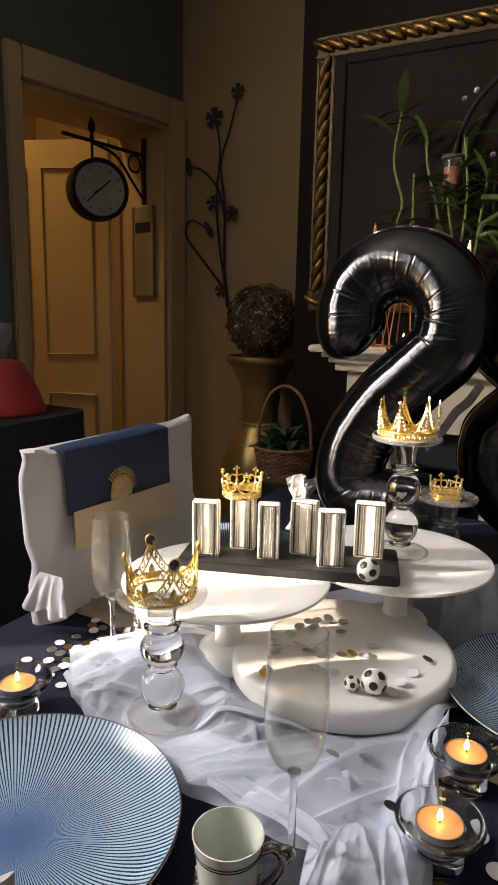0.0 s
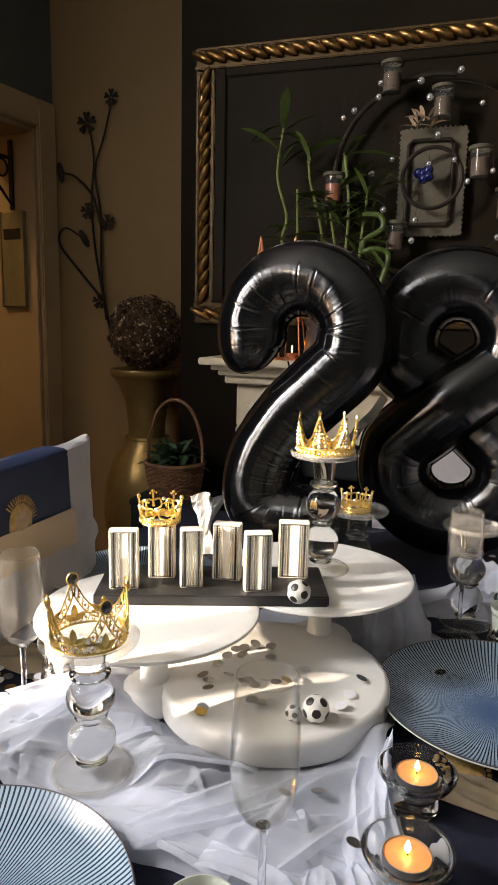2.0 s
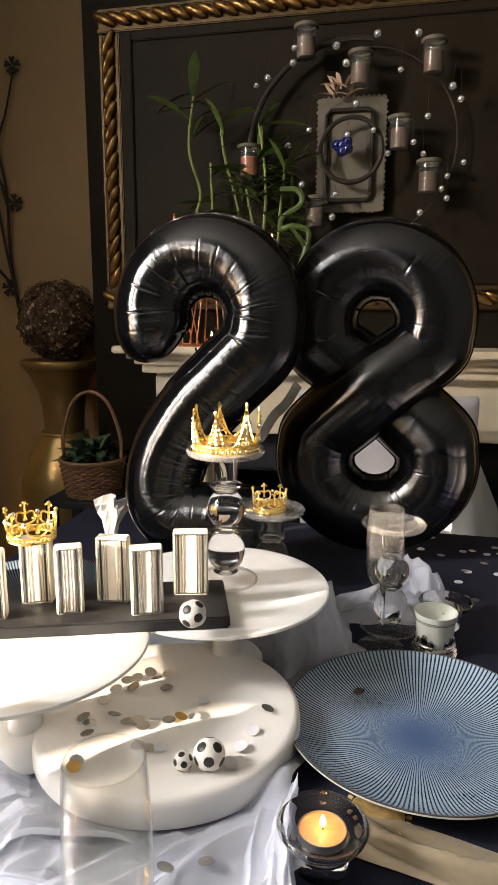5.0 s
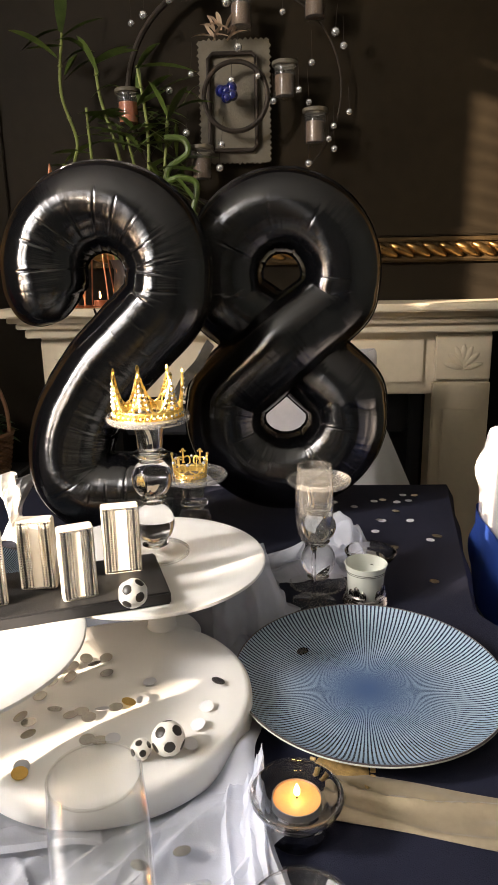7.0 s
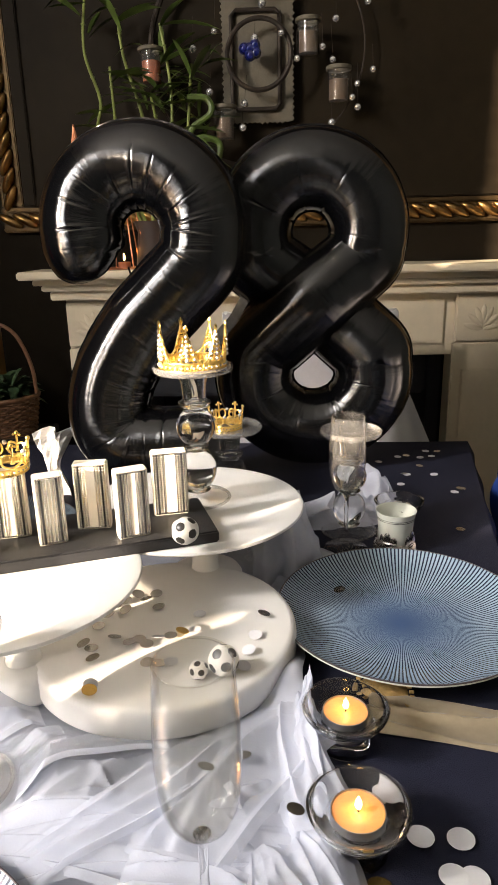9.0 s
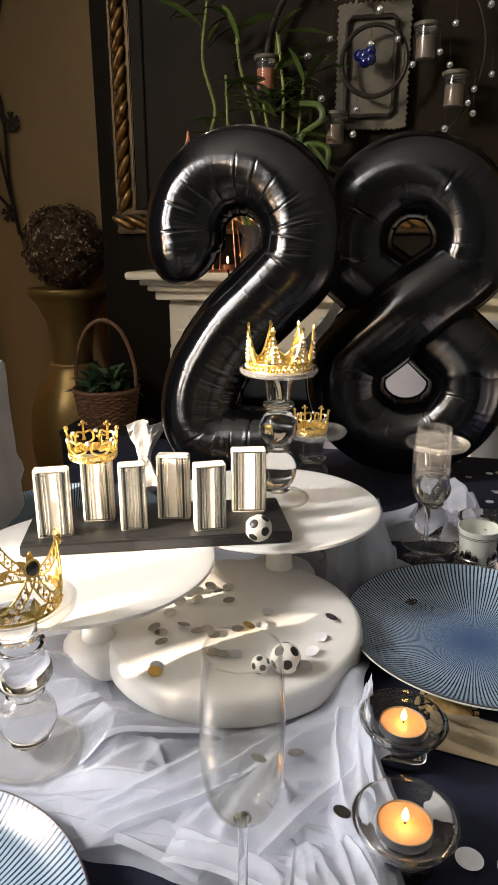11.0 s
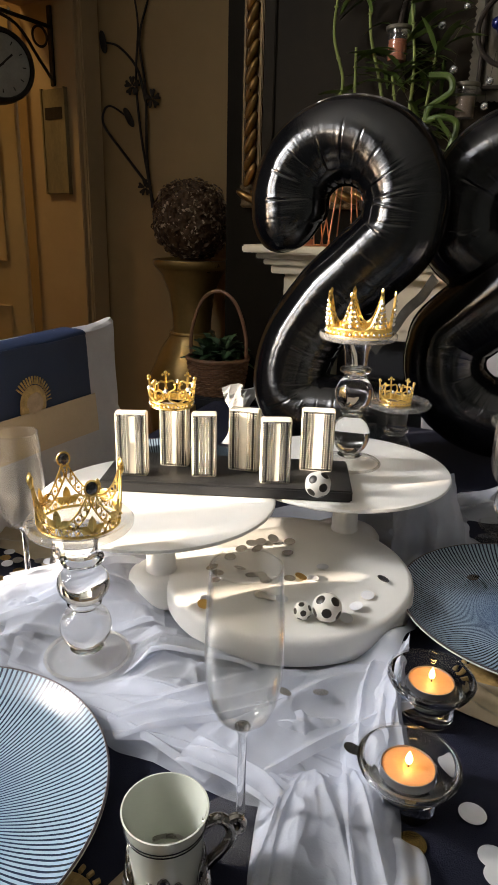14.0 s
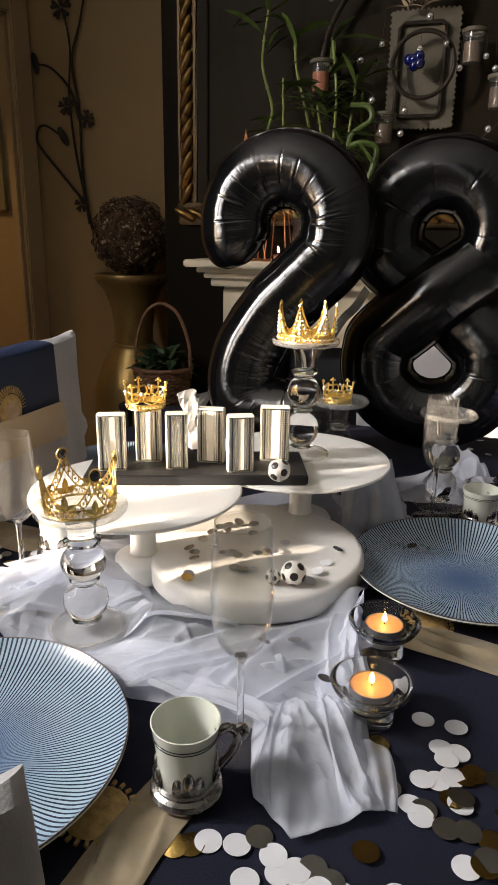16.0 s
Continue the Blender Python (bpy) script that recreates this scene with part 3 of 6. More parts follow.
pic = thing("picture_frame", "large rope-carved gilt frame round a dark panel", "picture frame")
part("panel", boxes(((FL + 0.069, FV - 0.02, FB + 0.069), (FR - 0.069, FV - 0.008, FT - 0.069))), M["canvas"], pic, "dark lacquered panel")


for lo, hi in (((FL + 0.073, FV - 0.030, FB + 0.073), (FL + 0.109, FV - 0.021, FT - 0.073)), ((FR - 0.109, FV - 0.030, FB + 0.073), (FR - 0.073, FV - 0.021, FT - 0.073)),
               ((FL + 0.110, FV - 0.030, FB + 0.073), (FR - 0.110, FV - 0.021, FB + 0.099)), ((FL + 0.110, FV - 0.030, FT - 0.099), (FR - 0.110, FV - 0.021, FT - 0.073))):
    part("liner", boxes((lo, hi), bevel=0.003), M["canvas"], pic, "black inner slip")


def rope_rail(length, w=0.072):
    """One gilt rail along x: a dull back with two fillets, and the twisted rope between them."""
    back = boxes(((0, -0.018, 0), (length, 0.0, w)), bevel=0.003)
    box(back, (0, -0.03, w - 0.014), (length, -0.0185, w - 0.002), 0.003)
    box(back, (0, -0.026, 0.004), (length, -0.0185, 0.014), 0.003)
    rope = bmesh.new()
    n = int(length / 0.047)
    for k in range(n):
        x = (k + 0.5) * length / n
        m = Matrix.Translation((x, -0.026, w * 0.47)) @ Matrix.Rotation(radians(-64), 4, "Y") @ Matrix.Diagonal((0.0135, 0.018, 0.041, 1))
        bmesh.ops.create_uvsphere(rope, u_segments=12, v_segments=8, radius=1, matrix=m)
    return back, rope


for n, m, ln in (("bottom_rail", pose(FL, FV, FB), FR - FL), ("top_rail", pose(FL, FV, FT, 0, 180, 0) @ pose(-(FR - FL), 0, 0), FR - FL),
                 ("side_rail", pose(FL, FV, FT - 0.073, 0, 90, 0), FT - FB - 0.146), ("side_rail", pose(FR, FV, FB + 0.073, 0, -90, 0), FT - FB - 0.146)):
    back, rope = rope_rail(ln)
    ob = part(n, back, M["gilt_dark"], pic)
    ob.matrix_basis = m
    part("rope_moulding", rope, M["gilt"], ob, "twisted gilt rope moulding")

# ---- dining table and its cloth ----
TU0, TU1, TV0, TV1 = -0.79, 0.27, 0.24, 1.69
table = thing("dining_table", "rectangular dining table hidden under a navy cloth", "table")
part("tabletop", boxes(((TU0 + 0.01, TV0 + 0.01, T - 0.035), (0.17, TV1 - 0.01, T - 0.004)), ((0.171, TV0 + 0.01, T - 0.035), (TU1 - 0.01, 0.93, T - 0.004)), bevel=0.004), M["floor"], table)
for u in (TU0 + 0.05, 0.10):
    for v in (TV0 + 0.05, TV1 - 0.11):
        part("leg", boxes(((u, v, 0), (u + 0.06, v + 0.06, T - 0.036)), bevel=0.004), M["floor"], table)


def east_edge(v):
    """The cloth's east edge: tucked in by the chair, then running askew to the far corner."""
    if v < 0.95:
        return TU1
    return TU1 + (0.19 - TU1) * (v - 0.95) / 0.15 if v < 1.10 else 0.19 + 0.185 * (v - 1.10)


def cloth_mesh():
    """A rectangular cloth: flat top with faint creases, sides that hang in soft folds."""
    bm = bmesh.new()
    drop, nu, nv = 0.42, 44, 60
    def lines(lo, hi, n):
        """Grid lines with one exactly on each edge and one just inside it."""
        return [lo - drop + drop * k / 14 for k in range(14)] + [lo, lo + 0.004] + [lo + (hi - lo) * k / n for k in range(1, n)] + [hi - 0.004, hi] + [hi + drop * k / 14 for k in range(1, 15)]
    us, vs = lines(TU0, TU1, nu), lines(TV0, TV1, nv)
    nu, nv = len(us) - 1, len(vs) - 1
    grid = []
    for u0 in us:
        row = []
        for v in vs:
            cv = min(max(v, TV0), TV1)
            edge = east_edge(cv)
            u = u0 if u0 <= 0 else u0 * edge / TU1 if u0 <= TU1 else u0 - TU1 + edge
            du, dv = max(TU0 - u, 0, u - edge), max(TV0 - v, 0, v - TV1)
            d = max(du, dv)
            cu = min(max(u, TU0), edge)
            z = T - d + 0.0012 * noise.noise((u * 7, v * 7, 0.3))
            out = 0.012 + 0.035 * d / drop * (1 + math.sin((cu * 1.0 + cv) * 26))
            if du > 0:
                cu += math.copysign(out, u - cu)
            if dv > 0:
                cv += math.copysign(out, v - cv)
            row.append(bm.verts.new((cu, cv, z)))
        grid.append(row)
    for i in range(nu):
        for j in range(nv):
            bm.faces.new((grid[i][j], grid[i + 1][j], grid[i + 1][j + 1], grid[i][j + 1]))
    bmesh.ops.remove_doubles(bm, verts=bm.verts, dist=1e-5)
    return bm


solid("tablecloth", cloth_mesh(), M["navy"], "plain navy blue tablecloth covering the dining table", "tablecloth")


# ---- covered chairs ----
def chair(at, rz, sash, label, h=1.02, ear=0.024):
    ob = thing("dining_chair", label, "chair", at, rz, "covered chairs round the table")
    w = 0.235

    def back(a, b):
        """A closed loop round the slab (a), from the floor to the top (b)."""
        q = 2 * math.pi * a
        z = h * (1 - (1 - b) ** 1.0)
        flare = 0.04 * max(0, 0.5 - z) / 0.5
        c, s = math.cos(q), math.sin(q)
        y = (w + flare - 0.018 * math.sin(math.pi * min(1, z / h)) ** 2) * math.copysign(abs(c) ** 0.35, c)
        x = -0.03 - 0.038 * z + (0.035 - 0.020 * z + flare) * math.copysign(abs(s) ** 0.6, s)
        soft = 0.014 * noise.noise((y * 6, z * 4, x * 4 + at[0])) + 0.009 * noise.noise((y * 16 + z * 5, z * 7, 2.0)) + 0.013 * max(0, math.sin(z * 34 + abs(y) * 46 + 4 * noise.noise((y * 5, z * 5, 3.0)))) ** 2 * max(0, abs(y) - 0.13) / 0.10
        top = max(0, z - h + 0.03) / 0.03
        k = 1 - 0.22 * top * top
        ears = ear * abs(y / w) ** 5
        return ((x + 0.08) * k - 0.08 + soft, y * (1 - 0.03 * top * top), z - 0.016 * top * top + ears * (z / h) ** 6 + soft * 0.5)
    bm = sheet(back, 64, 60)
    bmesh.ops.remove_doubles(bm, verts=bm.verts, dist=1e-5)
    bm.verts.ensure_lookup_table()
    rim = [e for e in bm.edges if e.is_boundary and min(v.co.z for v in e.verts) > 0.5]
    bmesh.ops.contextual_create(bm, geom=rim)
    part("back_cover", bm, M["white_cloth"], ob)

    def skirt(a, b):
        q = 2 * math.pi * a
        c, s = math.cos(q), math.sin(q)
        z = 0.47 * (1 - b)
        fold = 0.01 * b * math.sin(q * 14)
        return (0.2 + (0.2 + fold + 0.02 * b) * math.copysign(abs(c) ** 0.4, c), (0.225 + fold + 0.02 * b) * math.copysign(abs(s) ** 0.4, s), z)
    bm = sheet(skirt, 72, 12)
    bmesh.ops.remove_doubles(bm, verts=bm.verts, dist=1e-5)
    rim = [e for e in bm.edges if e.is_boundary and min(v.co.z for v in e.verts) > 0.3]
    bmesh.ops.contextual_create(bm, geom=rim)
    part("seat_cover", bm, M["white_cloth"], ob)
    if sash == "blue":
        def wrap(a, b):
            x, y, z = back(a, 0.66 + 0.17 * b)
            n = Vector((x + 0.03 + 0.05 * z, y * 0.3, 0)).normalized()
            return (x + 0.008 * n.x, y * 1.03, z)
        bm = sheet(wrap, 64, 24)
        part("blue_sash", bm, M["blue_fabric"], ob, "bright blue sash round the back")
    elif sash:
        def band(y0, y1, zt0, zt1, zb0, zb1, off):
            def fn(a, b):
                y, zt, zb = y0 + (y1 - y0) * a, zt0 + (zt1 - zt0) * a, zb0 + (zb1 - zb0) * a
                z = zt + (zb - zt) * b
                return (-0.03 - 0.05 * z + 0.037 + off + 0.003 * noise.noise((y * 9, z * 9, 1.0)) - 0.05 * max(0, z - 1.005), y, z)
            return fn

        def gather(a, b):
            """Loose cloth bunched where the back meets the seat."""
            spread = 0.036 + 0.036 * b
            return (-0.02 + (a - 0.5) * spread * 1.3 + 0.005 * noise.noise((a * 5, b * 3, 2.0)), -0.226 - 0.016 * b - 0.005 * math.sin(a * 22) * b, 0.838 - 0.058 * b + 0.006 * math.sin(a * 13 + 2) * b)
        part("gathered_corner", sheet(gather, 36, 16, 0.0015), M["white_cloth"], ob)
        part("sash_navy_band", sheet(band(-0.172, 0.102, 1.017, 1.014, 0.916, 0.908, 0.008), 24, 10, 0.002), M["sash_navy"], ob, "navy satin half of the sash")
        part("sash_tan_band", sheet(band(-0.167, 0.106, 0.921, 0.913, 0.858, 0.848, 0.014), 24, 6, 0.002), M["sash_tan"], ob, "tan satin half of the sash")

        def over(a, b):
            y, q = -0.172 + 0.274 * a, math.pi * b
            return (-0.066 + 0.031 * math.cos(q), y, 1.014 + 0.009 * math.sin(q) + 0.002 * noise.noise((y * 12, q, 2.0)))
        part("sash_fold", sheet(over, 24, 10, 0.002), M["sash_navy"], ob)
        for nm, rad, out, mt, lab in (("sash_emblem", 0.030, 0.0, "medal", "round gold embroidered emblem"), ("emblem_face", 0.019, 0.003, "dry_pale", "pale raised centre")):
            bm = ball(bmesh.new(), (0, 0, 0), rad, 3)
            for v in bm.verts:
                v.co.x *= 0.16
                v.co.x += -0.030 + out + 0.0015 * noise.noise(v.co * 160)
                v.co.y -= 0.044
                v.co.z += 0.928
            part(nm, bm, M[mt], ob, lab)
        for k in range(17):
            a = math.pi * (k / 21)
            p, q = Vector((-0.030, -0.044 + 0.031 * math.cos(a), 0.928 + 0.031 * math.sin(a))), Vector((-0.032, -0.044 + 0.043 * math.cos(a), 0.928 + 0.043 * math.sin(a)))
            part("ray", tube([p, q], 0.0016, 5), M["medal"], ob)
    return ob


chair((-0.690, 0.958, 0), 0, True, "white covered chair with a navy and tan sash over its back", 1.031, 0.012)
chair((-0.437, 0.277, 0), 90, False, "grey-white covered chair pushed up to the table", 0.992, 0.0)
chair((-0.06, 1.90, 0), -90, False, "white covered chair behind the balloons")


# ---- black number balloons ----
def balloon(points, radius, closed, seed, low=None, gap=(0.024, 0.044)):
    """An inflated foil digit: a fat tube along its stroke, nipped by short creases; returns body and seam."""
    rng = random.Random(seed)
    pts = [Vector(p) for p in points]
    n = len(pts)
    segs = 44
    dist = [0.0]
    for a, b in zip(pts, pts[1:]):
        dist.append(dist[-1] + (b - a).length)
    total = dist[-1]
    creases = []
    s = 0.03
    while s < total:
        creases.append((s, rng.uniform(0.3, 1.0), rng.uniform(0.0014, 0.0026), rng.uniform(-0.5, 0.5), rng.uniform(0.48, 0.75), rng.uniform(0.11, 0.20)))
        s += rng.uniform(*gap)
    bm, seam = bmesh.new(), bmesh.new()
    uv = bm.loops.layers.uv.new("stroke")
    rings, flanges = [], ([], [])
    depth = Vector((0, -1, 0))
    for i, p in enumerate(pts):
        a = pts[(i - 1) % n] if closed else pts[max(i - 1, 0)]
        b = pts[(i + 1) % n] if closed else pts[min(i + 1, n - 1)]
        d = (b - a)
        d = Vector((d.x, 0, d.z)).normalized()
        side = depth.cross(d)
        c2 = (b - p) - (p - a)
        bend = c2.dot(side)
        end = 1.0
        if not closed:
            near = min(dist[i], total - dist[i])
            if near < radius:
                end = math.sqrt(max(0.004, 1 - (1 - near / radius) ** 2))
        base = radius if low is None else radius + (low - radius) * min(1, max(0, (1.16 - p.z) / 0.12))
        ring = []
        for k in range(segs):
            q = 2 * math.pi * k / segs
            across, front = math.cos(q), math.sin(q)
            inner = 0.5 + 0.5 * across * (1 if bend >= 0 else -1)
            pinch = rim = 0.0
            for cs, amp, wd, skew, mid, reach in creases:
                ds = dist[i] - cs - skew * 0.03 * (inner - 0.5)
                if abs(ds) < 0.02:
                    g = math.exp(-((inner - mid) / reach) ** 2)
                    pinch += amp * math.exp(-(ds / wd) ** 2) * g
                    pinch -= 0.35 * amp * math.exp(-(ds / (4 * wd)) ** 2) * g
                    rim += amp * math.exp(-(ds / 0.004) ** 2)
            r = base * end * (1 - 0.052 * pinch - 0.05 * rim * max(0, inner - 0.86) / 0.14)
            r *= 1 + 0.010 * noise.noise((dist[i] * 16, q * 1.1, seed)) + 0.0016 * noise.noise((dist[i] * 260, q * 3.0, seed + 3)) * inner
            ring.append(bm.verts.new(p + r * (across * side + 0.94 * front * depth)))
        rings.append(ring)
        for s_, fl in zip((1, -1), flanges):
            wv = 0.003 * noise.noise((dist[i] * 60, s_, seed))
            fl.append((seam.verts.new(p + side * s_ * (base * end - 0.004) + depth * wv), seam.verts.new(p + side * s_ * (base * end + 0.0032) + depth * wv * 2)))
    ends = list(range(n)) + ([0] if closed else [])
    for i, j in zip(ends, ends[1:]):
        for k in range(segs):
            k2 = (k + 1) % segs
            f = bm.faces.new((rings[i][k], rings[i][k2], rings[j][k2], rings[j][k]))
            w0, w1 = dist[i], dist[j] if j else total + 0.005
            for lp, c in zip(f.loops, ((w0, k), (w0, k + 1), (w1, k + 1), (w1, k))):
                lp[uv].uv = (c[0], 0.47 * c[1] / segs)
        for fl in flanges:
            seam.faces.new((fl[i][0], fl[i][1], fl[j][1], fl[j][0]))
    if not closed:
        bm.faces.new(rings[0][::-1])
        bm.faces.new(rings[-1])
    bmesh.ops.solidify(seam, geom=seam.faces[:], thickness=0.0007)
    return bm, seam


arc = [(-0.386 + 0.108 * math.cos(radians(a)), 0, 1.234 + 0.106 * math.sin(radians(a))) for a in range(186, -10, -12)]
two = spline([(-0.478, 0, 1.150), (-0.490, 0, 1.185)] + arc + [(-0.290, 0, 1.175), (-0.345, 0, 1.118), (-0.410, 0, 1.050), (-0.462, 0, 0.965), (-0.476, 0, 0.885), (-0.445, 0, 0.840),
                    (-0.38, 0, 0.832), (-0.31, 0, 0.834), (-0.235, 0, 0.836)], 26)


def lean(p):
    """Stands the digit a little nearer at its foot than at its head."""
    k = 1.0
    for _ in range(4):
        z = 1.225 + (p[2] - 1.225) * k
        k = (1.362 + 0.17 * (z - 1.24) - 0.13) / 1.27
    return Vector((-0.06 + (p[0] + 0.06) * k, 0.13 + 1.27 * k - 1.40, 1.225 + (p[2] - 1.225) * k))


two = [lean(p) for p in two]
digit = thing("number_balloon", "black foil balloon shaped like the digit 2", "balloon", (0, 1.40, 0), group="number balloons")
body, seam = balloon(two, 0.0712, False, 3)
part("foil_body", body, M["black_foil"], digit)
part("seam", seam, M["foil_seam"], digit, "flat crimped foil seam")
part("filling_tail", sheet(lambda a, b: (-0.295 + 0.095 * a - 0.012 * (b - 0.5), -0.09 + 0.004 * math.sin(a * 9), 0.985 + 0.130 * a + 0.012 * (b - 0.5) + 0.003 * math.sin(a * 14)), 20, 3, 0.0008),
     M["foil_tail"], digit, "clear crinkled filling tail")
part("ribbon", tube(spline([(-0.42, 0.03, 1.17), (-0.405, 0.035, 1.11), (-0.395, 0.03, 1.09), (-0.385, 0.03, 1.12), (-0.385, 0.03, 1.19)], 8), 0.0022, 6), M["foil_seam"], digit)
loop = [(-0.080 + 0.112 * math.cos(radians(a)), 0, 1.224 + 0.114 * math.sin(radians(a))) for a in range(210, -31, -15)]
loop += [(-0.078, -0.030, 1.094)]
loop += [(-0.073 + 0.122 * math.cos(radians(a)), 0, 0.945 + 0.112 * math.sin(radians(a))) for a in range(150, 391, 15)]
loop += [(-0.078, 0.030, 1.094)]
digit = thing("number_balloon", "black foil balloon shaped like the digit 8", "balloon", (0, 1.525, 0), group="number balloons")
body, seam = balloon(spline(loop, 14, True), 0.0745, True, 8, 0.079, (0.07, 0.13))
part("foil_body", body, M["black_foil"], digit)
part("seam", seam, M["foil_seam"], digit, "flat crimped foil seam")


# ---- white display stand ----
stand = thing("display_stand", "white lacquered stand with two round plates on columns", "display stand")
bm = lathe([(0, 0.0), (0.146, 0.0), (0.153, 0.004), (0.155, 0.012), (0.1550, 0.028), (0.1542, 0.0335), (0.1515, 0.0370), (0.146, 0.0385), (0, 0.0385)], 96, at=(-0.28, 0.85, T + 0.004))
part("base_drum", bm, M["white_lac"], stand)
for u, v in ((-0.422, 0.779), (-0.246, 0.990)):
    r = 0.042 if u < -0.4 else 0.05
    part("foot", lathe([(0, 0), (r - 0.006, 0), (r, 0.006), (r, 0.028), (r - 0.004, 0.034), (r - 0.012, 0.0375), (0, 0.0378)], 64, at=(u, v, T + 0.004)), M["white_lac"], stand)
    part("column", lathe([(0.0195, 0.0422), (0.0182, 0.046), (0.0178, 0.060), (0.0178, 0.108), (0.0195, 0.1125), (0.022, 0.1145), (0, 0.1145)], 32, at=(u, v, T)), M["white_lac"], stand)
for u, v, r in ((-0.445, 0.812, 0.149), (-0.264, 1.020, 0.153)):
    part("plate", lathe([(0, 0.1148), (r - 0.02, 0.1148), (r - 0.004, 0.1165), (r, 0.1195), (r - 0.001, 0.1225), (r - 0.005, 0.1238), (r - 0.02, 0.1232), (0, 0.1232)], 80, at=(u, v, T)),
         M["white_lac"], stand)
PZ = T + 0.1235      # top of the plates

# ---- board with six jewelled bars ----
sign = thing("name_sign", "black board with six white jewelled upright bars", "table sign", (-0.386, 0.898, PZ), 19)
part("board", boxes(((-0.160, -0.0575, 0), (0.160, 0.0575, 0.015)), bevel=0.002), M["board"], sign)


def bead_row(bm, p, q, r):
    n = max(2, int((Vector(q) - Vector(p)).length / (r * 1.7)))
    for k in range(n + 1):
        ball(bm, Vector(p).lerp(Vector(q), k / n), r, 1)


BARS = ((-0.122, -0.030, 4, 0.040), (-0.074, 0.012, -3, 0.038), (-0.030, -0.022, 6, 0.032), (0.020, 0.006, -12, 0.040), (0.062, -0.034, 6, 0.038), (0.116, 0.018, -4, 0.044))
for x, y, turn, w in BARS:
    h, t, m = 0.084, 0.017, pose(x, y, 0.015, 0, 0, turn)
    bm = bmesh.new()
    box(bm, (-w / 2, -t / 2, 0), (w / 2, t / 2, h), 0.0015, m)
    bar = part("upright_bar", bm, M["bar_white"], sign)
    for k, (mt, nm, lab, rad) in enumerate((("bead_silver", "silver_bead_border", "rows of silver rhinestones", 0.0017), ("bead_black", "black_bead_border", "rows of black beads", 0.0020))):
        bm = bmesh.new()
        for inset in ((0.0030, 0.0104, 0.0138), (0.0066,))[k]:
            for s in (-1, 1):
                bead_row(bm, m @ Vector((s * (w / 2 - inset), -t / 2, 0.004)), m @ Vector((s * (w / 2 - inset), -t / 2, h - 0.004)), rad)
        if k == 0:
            for z in (0.003, h - 0.003):
                bead_row(bm, m @ Vector((-w / 2 + 0.003, -t / 2, z)), m @ Vector((w / 2 - 0.003, -t / 2, z)), rad)
        tagged(part(nm, bm, M[mt], bar, lab), kind="stuff")


# ---- crowns ----
unit_stone = bpy.data.meshes.new("rhinestone")
bm = ball(bmesh.new(), (0, 0, 0), 1.0, 1)
bm.to_mesh(unit_stone)
bm.free()
unit_bead = unit_stone.copy()
unit_bead.materials.append(M["gold_old"])
unit_stone.materials.append(M["bead_crystal"])


